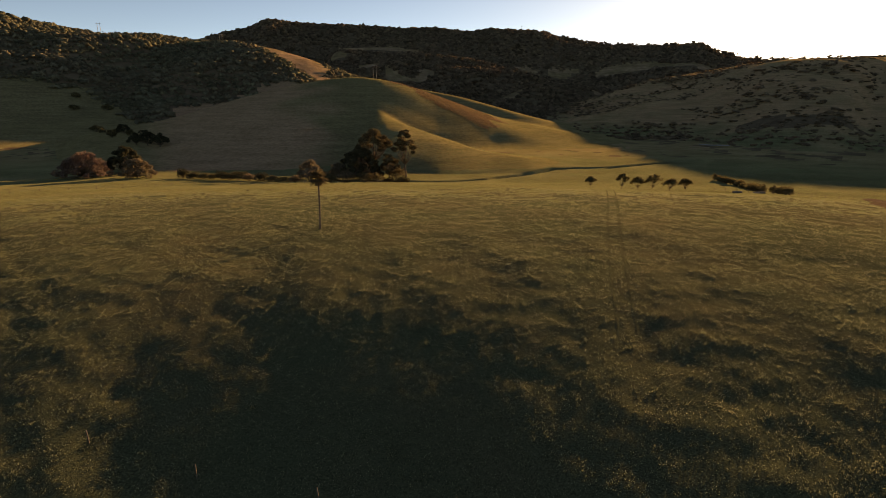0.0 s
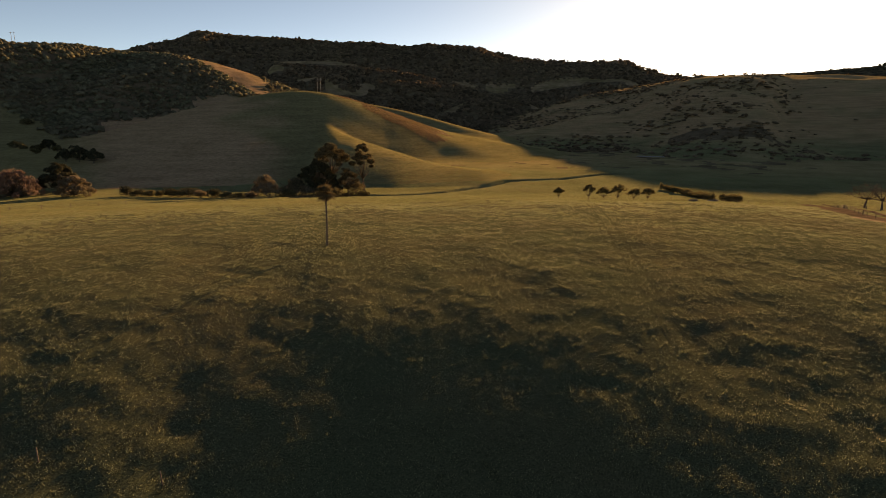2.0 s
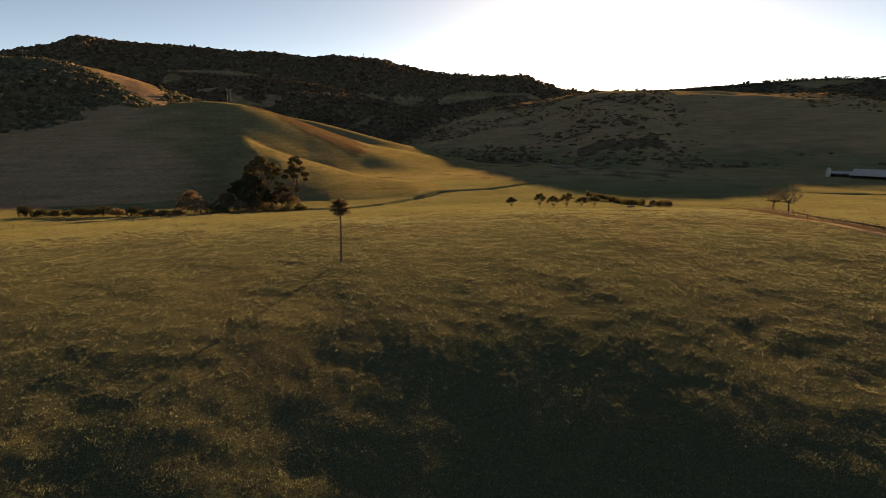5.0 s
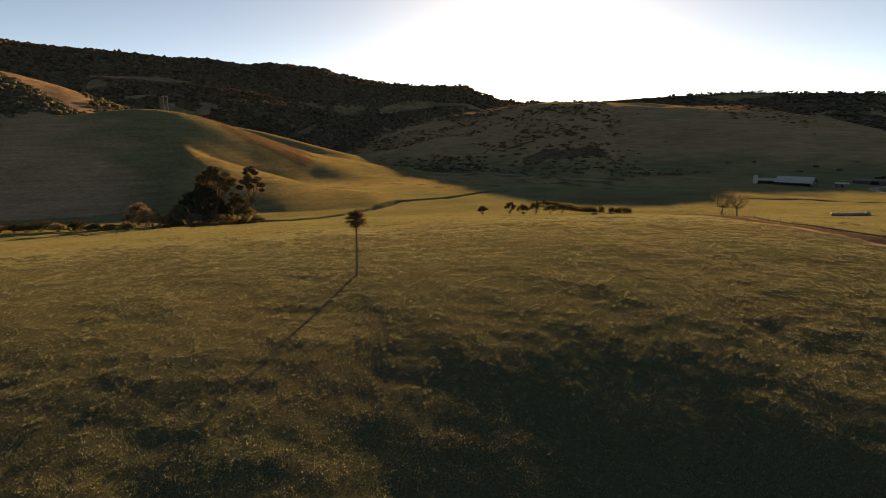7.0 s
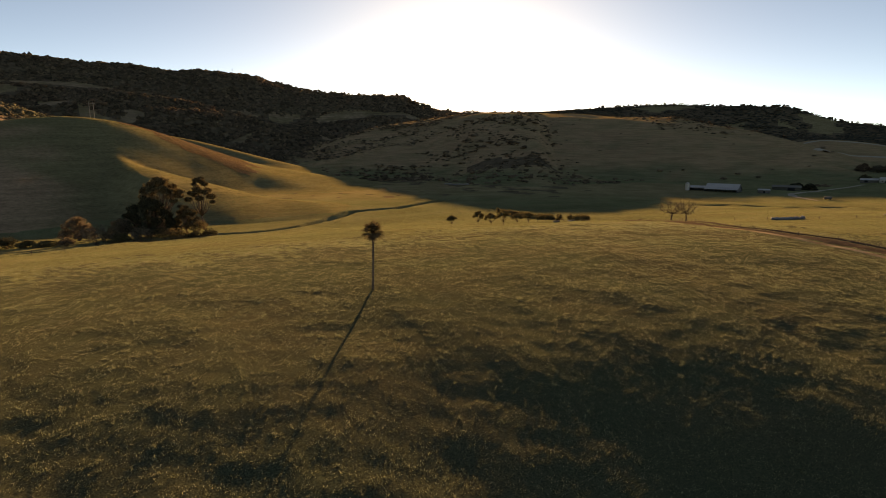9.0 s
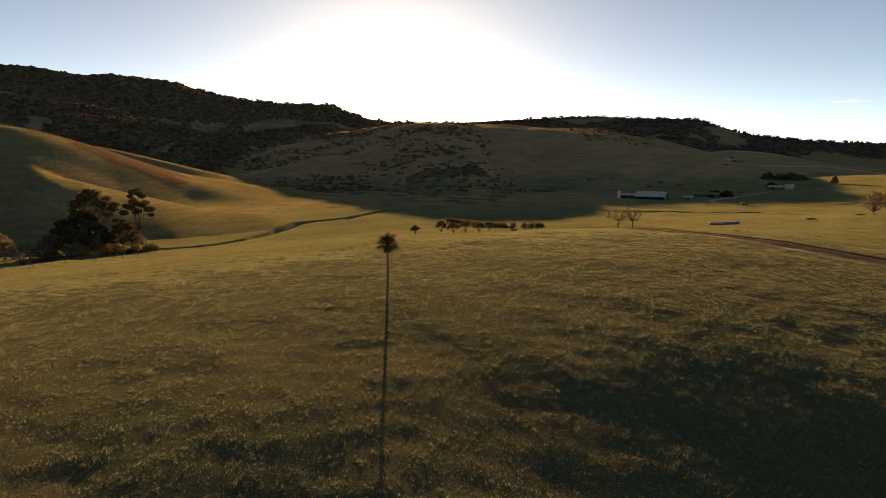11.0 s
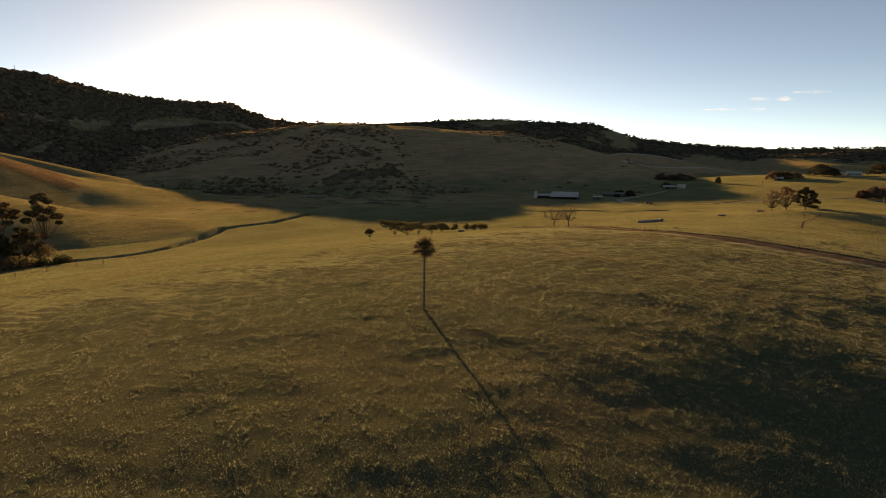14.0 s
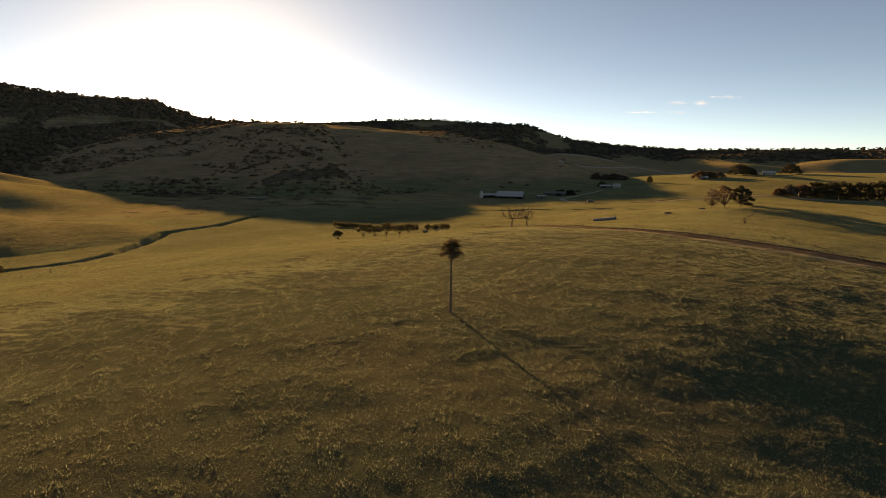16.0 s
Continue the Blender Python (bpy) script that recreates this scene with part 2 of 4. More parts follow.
# ---- materials ----
def material(name, color, rough=0.9, grain=None, second=None, bump=0.0, translucent=0.0, sheen=0.0, vary=0.0, metal=0.0, spec=0.0, dry=None, streak=None):
    """color: base colour; grain: (scale, darkest factor, lightest factor); second: (scale, other colour, low, high) for
    patches; dry: colour of dried grass and of haze painted over shaded slopes; streak: (scale, darkest, lightest,
    relief) of the worn ledges that follow the contours.
    """
    mat = bpy.data.materials.new(name)
    mat.use_nodes = True
    nt = mat.node_tree
    n, l = nt.nodes, nt.links
    bsdf = n["Principled BSDF"]
    bsdf.inputs["Roughness"].default_value = rough
    bsdf.inputs["Specular IOR Level"].default_value = spec
    bsdf.inputs["Metallic"].default_value = metal
    bsdf.inputs["Sheen Weight"].default_value = sheen
    bsdf.inputs["Sheen Roughness"].default_value = 0.45
    bsdf.inputs["Sheen Tint"].default_value = (0.95, 0.80, 0.22, 1)
    geo = n.new("ShaderNodeNewGeometry")
    rgb = n.new("ShaderNodeRGB")
    rgb.outputs[0].default_value = (*color, 1)
    out = rgb.outputs[0]
    if second:
        scale, other, low, high = second
        tex = n.new("ShaderNodeTexNoise")
        tex.inputs["Scale"].default_value, tex.inputs["Detail"].default_value, tex.inputs["Roughness"].default_value = scale, 6, 0.6
        l.new(geo.outputs["Position"], tex.inputs["Vector"])
        ramp = n.new("ShaderNodeMapRange")
        ramp.inputs["From Min"].default_value, ramp.inputs["From Max"].default_value = low, high
        l.new(tex.outputs["Fac"], ramp.inputs["Value"])
        mix = n.new("ShaderNodeMix")
        mix.data_type = "RGBA"
        l.new(ramp.outputs["Result"], mix.inputs["Factor"])
        l.new(out, mix.inputs["A"])
        mix.inputs["B"].default_value = (*other, 1)
        out = mix.outputs["Result"]
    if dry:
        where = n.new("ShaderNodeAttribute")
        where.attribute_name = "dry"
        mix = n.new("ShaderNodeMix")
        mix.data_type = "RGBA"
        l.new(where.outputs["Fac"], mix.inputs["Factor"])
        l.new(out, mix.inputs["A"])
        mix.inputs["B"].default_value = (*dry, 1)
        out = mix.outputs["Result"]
    if grain:
        scale, low, high = grain
        tex = n.new("ShaderNodeTexNoise")
        tex.inputs["Scale"].default_value, tex.inputs["Detail"].default_value, tex.inputs["Roughness"].default_value = scale, 5, 0.7
        l.new(geo.outputs["Position"], tex.inputs["Vector"])
        ramp = n.new("ShaderNodeMapRange")
        ramp.inputs["From Min"].default_value, ramp.inputs["From Max"].default_value = 0.3, 0.7
        ramp.inputs["To Min"].default_value, ramp.inputs["To Max"].default_value = low, high
        l.new(tex.outputs["Fac"], ramp.inputs["Value"])
        mul = n.new("ShaderNodeVectorMath")
        mul.operation = "SCALE"
        l.new(out, mul.inputs[0])
        l.new(ramp.outputs["Result"], mul.inputs["Scale"])
        out = mul.outputs["Vector"]
        if bump:
            b = n.new("ShaderNodeBump")
            b.inputs["Strength"].default_value, b.inputs["Distance"].default_value = 1.0, bump
            l.new(tex.outputs["Fac"], b.inputs["Height"])
            l.new(b.outputs["Normal"], bsdf.inputs["Normal"])
    if streak:
        scale, low, high, relief = streak
        place = n.new("ShaderNodeMapping")
        place.inputs["Scale"].default_value = (0.06 * scale, 0.06 * scale, scale)
        l.new(geo.outputs["Position"], place.inputs["Vector"])
        tex = n.new("ShaderNodeTexNoise")
        tex.inputs["Scale"].default_value, tex.inputs["Detail"].default_value, tex.inputs["Roughness"].default_value = 1.0, 4, 0.65
        l.new(place.outputs["Vector"], tex.inputs["Vector"])
        ramp = n.new("ShaderNodeMapRange")
        ramp.inputs["From Min"].default_value, ramp.inputs["From Max"].default_value = 0.35, 0.65
        ramp.inputs["To Min"].default_value, ramp.inputs["To Max"].default_value = low, high
        l.new(tex.outputs["Fac"], ramp.inputs["Value"])
        mul = n.new("ShaderNodeVectorMath")
        mul.operation = "SCALE"
        l.new(out, mul.inputs[0])
        l.new(ramp.outputs["Result"], mul.inputs["Scale"])
        out = mul.outputs["Vector"]
        ledge = n.new("ShaderNodeBump")
        ledge.inputs["Strength"].default_value, ledge.inputs["Distance"].default_value = 1.0, relief
        l.new(tex.outputs["Fac"], ledge.inputs["Height"])
        if bump:
            l.new(b.outputs["Normal"], ledge.inputs["Normal"])
        l.new(ledge.outputs["Normal"], bsdf.inputs["Normal"])
    if vary:
        ramp = n.new("ShaderNodeMapRange")
        ramp.inputs["To Min"].default_value, ramp.inputs["To Max"].default_value = 1 - vary, 1 + vary
        l.new(geo.outputs["Random Per Island"], ramp.inputs["Value"])
        mul = n.new("ShaderNodeVectorMath")
        mul.operation = "SCALE"
        l.new(out, mul.inputs[0])
        l.new(ramp.outputs["Result"], mul.inputs["Scale"])
        out = mul.outputs["Vector"]
    l.new(out, bsdf.inputs["Base Color"])
    if translucent:
        tr = n.new("ShaderNodeBsdfTranslucent")
        l.new(out, tr.inputs["Color"])
        ms = n.new("ShaderNodeMixShader")
        ms.inputs["Fac"].default_value = translucent
        l.new(bsdf.outputs[0], ms.inputs[1])
        l.new(tr.outputs[0], ms.inputs[2])
        l.new(ms.outputs[0], n["Material Output"].inputs["Surface"])
    return mat


# The dry tones are lightened and warmed so shaded slopes look hazy.
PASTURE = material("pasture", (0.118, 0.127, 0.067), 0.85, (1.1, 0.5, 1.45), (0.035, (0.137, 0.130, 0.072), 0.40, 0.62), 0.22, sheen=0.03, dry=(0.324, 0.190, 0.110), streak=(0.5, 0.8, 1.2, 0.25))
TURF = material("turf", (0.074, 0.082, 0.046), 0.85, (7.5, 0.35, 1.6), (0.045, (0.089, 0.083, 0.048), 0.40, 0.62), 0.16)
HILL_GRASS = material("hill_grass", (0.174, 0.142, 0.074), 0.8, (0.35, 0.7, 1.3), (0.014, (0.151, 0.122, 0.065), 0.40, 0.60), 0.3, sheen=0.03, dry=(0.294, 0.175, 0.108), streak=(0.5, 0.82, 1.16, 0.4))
FOREST_FLOOR = material("forest_floor", (0.120, 0.089, 0.055), 0.8, (0.05, 0.6, 1.4), (0.004, (0.126, 0.089, 0.058), 0.4, 0.6), 3.0)
DRY_GRASS = material("dry_grass", (0.258, 0.170, 0.103), 0.8, (0.06, 0.7, 1.3), (0.010, (0.192, 0.139, 0.074), 0.45, 0.60), 1.5, streak=(0.12, 0.8, 1.2, 1.0))
VERGE_STRAW = material("trampled_straw", (0.33, 0.245, 0.165), 0.85, (0.5, 0.6, 1.3), (0.08, (0.20, 0.145, 0.09), 0.45, 0.62), 0.3)
BRACKEN = material("bracken", (0.168, 0.110, 0.065), 0.8, (0.4, 0.5, 1.4), None, 0.8)
SOIL = material("bare_soil", (0.108, 0.076, 0.054), 0.9, (0.8, 0.6, 1.4), (0.12, (0.085, 0.062, 0.042), 0.45, 0.6), 0.15)
GRAVEL = material("pale_gravel", (0.34, 0.285, 0.22), 0.9, (0.3, 0.7, 1.2), None, 0.1)
BLADE = material("grass_blade", (0.215, 0.230, 0.134), 0.55, None, (0.06, (0.233, 0.224, 0.134), 0.42, 0.60), translucent=0.45, vary=0.6, spec=0.03)
CLUMP = material("clump_blade", (0.190, 0.196, 0.116), 0.6, None, (0.05, (0.172, 0.186, 0.106), 0.42, 0.60), translucent=0.40, vary=0.35, spec=0.0)
TUSSOCK = material("tussock_blade", (0.170, 0.170, 0.089), 0.55, None, (0.02, (0.158, 0.163, 0.084), 0.42, 0.60), translucent=0.45, vary=0.3, spec=0.0)
FERN = material("bracken_frond", (0.180, 0.120, 0.072), 0.6, None, (0.03, (0.162, 0.115, 0.067), 0.42, 0.60), translucent=0.4, vary=0.4, spec=0.1)
LEAF_DARK = material("dark_leaf", (0.060, 0.055, 0.033), 0.5, None, None, translucent=0.18, vary=0.5)
LEAF_OLIVE = material("olive_leaf", (0.113, 0.097, 0.051), 0.55, None, None, translucent=0.35, vary=0.5)
LEAF_RUST = material("russet_leaf", (0.143, 0.088, 0.059), 0.6, None, None, translucent=0.35, vary=0.4)
LEAF_CORAL = material("coral_twigs", (0.160, 0.108, 0.086), 0.65, None, None, translucent=0.35, vary=0.35)
LEAF_TAN = material("tan_leaf", (0.150, 0.118, 0.080), 0.6, None, None, translucent=0.35, vary=0.4)
LEAF_GOLD = material("golden_leaf", (0.24, 0.19, 0.08), 0.6, None, None, translucent=0.4, vary=0.4)
LEAF_FIG = material("brown_green_leaf", (0.113, 0.087, 0.048), 0.5, None, None, translucent=0.25, vary=0.45)
LEAF_PALM = material("palm_frond", (0.110, 0.085, 0.050), 0.75, None, None, translucent=0.35, vary=0.4, spec=0.0)
CANOPY = material("forest_canopy", (0.127, 0.090, 0.057), 0.55, (0.35, 0.6, 1.4), (0.01, (0.138, 0.095, 0.062), 0.4, 0.6), 0.5, translucent=0.3, vary=0.45)
SCRUB = material("hillside_scrub", (0.165, 0.114, 0.073), 0.6, (0.35, 0.6, 1.4), (0.01, (0.154, 0.106, 0.066), 0.4, 0.6), 0.5, translucent=0.3, vary=0.3)
FAR_WOODS = material("far_canopy", (0.065, 0.059, 0.043), 0.6, (0.2, 0.6, 1.4), (0.01, (0.075, 0.062, 0.045), 0.4, 0.6), 0.5, translucent=0.1, vary=0.3)
SHOULDER_WOODS = material("green_canopy", (0.110, 0.105, 0.065), 0.7, (0.2, 0.65, 1.35), (0.01, (0.120, 0.103, 0.068), 0.4, 0.6), 0.5, translucent=0.2, vary=0.35)
BARK = material("grey_bark", (0.13, 0.10, 0.075), 0.9, (3.0, 0.6, 1.4), None, 0.05)
TIMBER = material("weathered_timber", (0.12, 0.095, 0.075), 0.9, (6.0, 0.6, 1.3), None, 0.02)
POLE_WOOD = material("silvered_pole_timber", (0.30, 0.25, 0.20), 0.85, (4.0, 0.7, 1.2), None, 0.02)
WIRE = material("fence_wire", (0.10, 0.095, 0.09), 0.7, metal=0.3)
TIN = material("roof_tin", (0.36, 0.33, 0.30), 0.45, (0.8, 0.8, 1.1), (0.3, (0.44, 0.40, 0.36), 0.5, 0.7), 0.01, spec=0.5)
WHITE_WALL = material("white_paint", (0.48, 0.42, 0.34), 0.6, (1.5, 0.85, 1.05))
GREY_WALL = material("grey_cladding", (0.16, 0.145, 0.125), 0.7, (1.0, 0.8, 1.1))
GREEN_WALL = material("faded_green_cladding", (0.085, 0.08, 0.062), 0.7, (1.0, 0.8, 1.1))
DARK = material("dark_opening", (0.02, 0.02, 0.02), 0.9, (2.0, 0.8, 1.2))
PLASTIC = material("white_silage_plastic", (0.22, 0.21, 0.20), 0.6, (1.5, 0.8, 1.1), None, 0.03, spec=0.2)
CONCRETE = material("concrete", (0.17, 0.155, 0.135), 0.9, (1.0, 0.8, 1.15))
WATER = material("still_water", (0.02, 0.025, 0.02), 0.05, spec=0.5)
STEEL = material("galvanised_steel", (0.25, 0.24, 0.23), 0.6, metal=0.5)


def cloud_material():
    mat = bpy.data.materials.new("thin_cloud")
    mat.use_nodes = True
    n, l = mat.node_tree.nodes, mat.node_tree.links
    clear, veil, mix = n.new("ShaderNodeBsdfTransparent"), n.new("ShaderNodeBsdfTranslucent"), n.new("ShaderNodeMixShader")
    veil.inputs["Color"].default_value = (0.9, 0.88, 0.86, 1)
    tex = n.new("ShaderNodeTexNoise")
    tex.inputs["Scale"].default_value, tex.inputs["Detail"].default_value = 0.012, 4
    geo, ramp = n.new("ShaderNodeNewGeometry"), n.new("ShaderNodeMapRange")
    l.new(geo.outputs["Position"], tex.inputs["Vector"])
    ramp.inputs["From Min"].default_value, ramp.inputs["From Max"].default_value = 0.35, 0.75
    ramp.inputs["To Max"].default_value = 0.05
    l.new(tex.outputs["Fac"], ramp.inputs["Value"])
    l.new(ramp.outputs["Result"], mix.inputs["Fac"])
    l.new(clear.outputs[0], mix.inputs[1])
    l.new(veil.outputs[0], mix.inputs[2])
    l.new(mix.outputs[0], n["Material Output"].inputs["Surface"])
    return mat


CLOUD = cloud_material()

# ---- the ground, one sheet to the horizon ----
def grid_mesh(name, xs, ys, zs, slots, mats, wrap, dry_haze):
    rows, cols = xs.shape
    verts = np.stack([xs, ys, zs], -1).reshape(-1, 3)
    i = np.arange(rows - 1)[:, None] * cols
    j = np.arange(cols if wrap else cols - 1)[None, :]
    k = (j + 1) % cols
    faces = np.stack([i + j, i + cols + j, i + cols + k, i + k], -1).reshape(-1, 4)
    mesh = bpy.data.meshes.new(name)
    mesh.from_pydata(verts.tolist(), [], faces.tolist())
    for m in mats:
        mesh.materials.append(m)
    mesh.polygons.foreach_set("material_index", slots.reshape(-1)[faces[:, 0]].astype(np.int32))
    mesh.polygons.foreach_set("use_smooth", np.ones(len(faces), bool))
    mesh.attributes.new("dry", "FLOAT", "POINT").data.foreach_set("value", dry_haze.ravel().astype(np.float32))
    mesh.update()
    return mesh


bearings = np.radians(np.concatenate([np.arange(-52, 104, 0.38), np.arange(104, 308, 4.0)]))
rings = np.concatenate([[0.01], 3.0 * 1.021 ** np.arange(0, 196), np.arange(177, 430, 1.9), 430 * 1.0155 ** np.arange(0, 154)])
A, Rr = np.meshgrid(bearings, rings)
X, Y = Rr * np.sin(A), Rr * np.cos(A)
Z, FORM = land(X, Y)
WOODS = woods(X, Y, FORM)
fern = fern_zone(X, Y, FORM)
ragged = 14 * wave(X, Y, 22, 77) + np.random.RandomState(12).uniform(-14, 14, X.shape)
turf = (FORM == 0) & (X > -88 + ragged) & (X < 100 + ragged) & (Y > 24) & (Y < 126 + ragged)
ridge = (FORM == FORMS["sun_ridge"]) | (FORM == FORMS["road_hill"])
hill = (FORM == FORMS["grass_hill"]) | (FORM == FORMS["front_spur"]) | (FORM == FORMS["back_spur"]) | ((FORM == FORMS["wooded_shoulder"]) & (Rr < 950))
# Dried grass up the ridge, its pale tone also painted in for haze.
DRY_HAZE = np.where(ridge, smooth01((Z + 6 * wave(X, Y, 150, 78) + 3 * wave(X, Y, 40, 79) + 17) / 26), 0.0)
DRY_HAZE = np.clip(DRY_HAZE * (0.82 + 0.16 * wave(X, Y, 110, 80) + 0.12 * wave(X, Y, 38, 81)), 0, 1)
# Browns the valley floor in the ridge's shadow: haze put into the colour.
DRY_HAZE = np.where(FORM == 0, 0.4 * smooth01((Rr - 390) / 160) * smooth01((56 - np.degrees(A)) / 8), DRY_HAZE)
DRY_HAZE = np.where(FORM == FORMS["far_range"], 0.35, DRY_HAZE)
# Brown dry grass on the hill's shaded left flank, warmed in place of haze.
DRY_HAZE = np.where(hill, smooth01((-10.5 - np.degrees(A) - 2.0 * wave(X, Y, 90, 79)) / 6) * smooth01((30 + np.degrees(A)) / 5), DRY_HAZE)
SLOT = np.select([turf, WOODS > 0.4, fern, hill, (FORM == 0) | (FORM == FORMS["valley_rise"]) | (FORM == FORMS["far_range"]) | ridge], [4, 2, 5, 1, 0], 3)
ground = new("ground", grid_mesh("ground", X, Y, Z, SLOT, [PASTURE, HILL_GRASS, FOREST_FLOOR, DRY_GRASS, TURF, BRACKEN], True, DRY_HAZE))
tagged(ground, "grazed green pasture on a knoll below wooded hills", "ground", kind="structure")


# ---- building blocks ----
class Builder:
    """Collects triangles and quads as arrays and makes one mesh of them."""

    def __init__(self):
        self.v, self.f3, self.f4, self.count = [], [], [], 0

    def add(self, verts, tris=None, quads=None):
        verts = np.asarray(verts, float).reshape(-1, 3)
        if tris is not None:
            self.f3.append(np.asarray(tris, int) + self.count)
        if quads is not None:
            self.f4.append(np.asarray(quads, int) + self.count)
        self.v.append(verts)
        self.count += len(verts)

    def mesh(self, name, mat, smooth=False):
        mesh = bpy.data.meshes.new(name)
        v = np.concatenate(self.v)
        f3 = np.concatenate(self.f3) if self.f3 else np.zeros((0, 3), int)
        f4 = np.concatenate(self.f4) if self.f4 else np.zeros((0, 4), int)
        mesh.vertices.add(len(v))
        mesh.vertices.foreach_set("co", v.astype(np.float32).ravel())
        mesh.loops.add(f3.size + f4.size)
        mesh.loops.foreach_set("vertex_index", np.concatenate([f3.ravel(), f4.ravel()]).astype(np.int32))
        mesh.polygons.add(len(f3) + len(f4))
        mesh.polygons.foreach_set("loop_start", np.concatenate([np.arange(len(f3)) * 3, f3.size + np.arange(len(f4)) * 4]).astype(np.int32))
        mesh.update(calc_edges=True)
        mesh.validate()
        if smooth:
            mesh.polygons.foreach_set("use_smooth", np.ones(len(mesh.polygons), bool))
        mesh.materials.append(mat)
        return mesh

    def box(self, lo, hi, turn=0.0, tip=0.0):
        """A box with slightly drawn-in top edges, so that no edge is razor sharp."""
        (x0, y0, z0), (x1, y1, z1) = lo, hi
        e = 0.04 * min(x1 - x0, y1 - y0, z1 - z0)
        v = np.array([(x0, y0, z0), (x1, y0, z0), (x1, y1, z0), (x0, y1, z0), (x0, y0, z1 - e), (x1, y0, z1 - e), (x1, y1, z1 - e), (x0, y1, z1 - e),
                      (x0 + e, y0 + e, z1), (x1 - e, y0 + e, z1), (x1 - e, y1 - e, z1), (x0 + e, y1 - e, z1)])
        q = [(3, 2, 1, 0), (0, 1, 5, 4), (1, 2, 6, 5), (2, 3, 7, 6), (3, 0, 4, 7), (4, 5, 9, 8), (5, 6, 10, 9), (6, 7, 11, 10), (7, 4, 8, 11), (8, 9, 10, 11)]
        self.add(v, quads=q)

    def tube(self, points, radii, sides=6):
        points, n = np.asarray(points, float), len(points)
        way = np.gradient(points, axis=0)
        way /= np.linalg.norm(way, axis=1)[:, None] + 1e-9
        ref = np.where(np.abs(way[:, 2:3]) > 0.9, np.array([[1.0, 0, 0]]), np.array([[0, 0, 1.0]]))
        u = np.cross(way, ref)
        u /= np.linalg.norm(u, axis=1)[:, None]
        w = np.cross(way, u)
        a = np.arange(sides) * 2 * np.pi / sides
        v = points[:, None] + np.asarray(radii)[:, None, None] * (np.cos(a)[None, :, None] * u[:, None] + np.sin(a)[None, :, None] * w[:, None])
        i, j = np.arange(n - 1)[:, None] * sides, np.arange(sides)[None]
        k = (j + 1) % sides
        q = np.stack([i + j, i + k, i + sides + k, i + sides + j], -1).reshape(-1, 4)
        self.add(v.reshape(-1, 3), quads=q, tris=[(0, s + 1, s) for s in range(1, sides - 1)])
        top = (n - 1) * sides
        self.f3.append(np.array([(top, top + s, top + s + 1) for s in range(1, sides - 1)]) + self.count - n * sides)

    def leaves(self, centres, size, rng, stretch=1.6):
        """A small bent leaf spray of two triangles at each centre, turned at random."""
        n = len(centres)
        u = rng.normal(size=(n, 3))
        u /= np.linalg.norm(u, axis=1)[:, None]
        w = np.cross(u, rng.normal(size=(n, 3)))
        w /= np.linalg.norm(w, axis=1)[:, None] + 1e-9
        nrm = np.cross(u, w)
        s = size * rng.uniform(0.6, 1.3, (n, 1))
        v = np.stack([centres - u * s * stretch / 2, centres + w * s / 2 + nrm * s * 0.15, centres + u * s * stretch / 2, centres - w * s / 2 + nrm * s * 0.15], 1)
        q = np.arange(n)[:, None] * 4
        self.add(v.reshape(-1, 3), tris=np.concatenate([q + [[0, 1, 2]], q + [[0, 2, 3]]]))


def part(name, builder, mat, parent, label="", smooth=False):
    ob = new(name, builder.mesh(name, mat, smooth))
    ob.parent = parent
    if label:
        ob["label"] = label
    return ob


def thing(name, label, category, x, y, z=None, turn=0.0, group="", kind=""):
    ob = new(name)
    ob.matrix_world = pose(x, y, ground_at(x, y) if z is None else z, 0, 0, turn)
    return tagged(ob, label, category, group, kind)


def ribbon(name, points, width, mat, label, category, lift=0.06, seed=1, step=2.0):
    """A strip of worn ground laid over the land along a bent line, with a crowned middle and ragged edges."""
    rng = np.random.RandomState(seed)
    p = np.array(points, float)
    seg = np.linalg.norm(np.diff(p, axis=0), axis=1)
    s = np.concatenate([[0], np.cumsum(seg)])
    u = np.arange(0, s[-1], step)
    c = np.stack([np.interp(u, s, p[:, k]) for k in (0, 1)], 1)
    for _ in range(int(12 / step) + 2):
        c[1:-1] = 0.5 * c[1:-1] + 0.25 * (c[:-2] + c[2:])
    d = np.gradient(c, axis=0)
    d /= np.linalg.norm(d, axis=1)[:, None]
    nrm = np.stack([-d[:, 1], d[:, 0]], 1)
    out = []
    for k in (-1, -0.55, 0, 0.55, 1):
        w = width / 2 * k * (1 + (0.35 * rng.uniform(-1, 1, len(u)) if abs(k) == 1 else 0.1 * rng.uniform(-1, 1, len(u))))
        q = c + nrm * w[:, None] if np.ndim(w) else c
        z = land(q[:, 0], q[:, 1])[0] + lift * (1.0 if abs(k) < 1 else -0.5)
        out.append(np.column_stack([q, z]))
    v = np.stack(out, 1)
    i, j = np.arange(len(u) - 1)[:, None] * 5, np.arange(4)[None]
    b = Builder()
    b.add(v.reshape(-1, 3), quads=np.stack([i + j, i + 5 + j, i + 6 + j, i + j + 1], -1).reshape(-1, 4))
    return tagged(new(name, b.mesh(name, mat, True)), label, category, kind="structure")

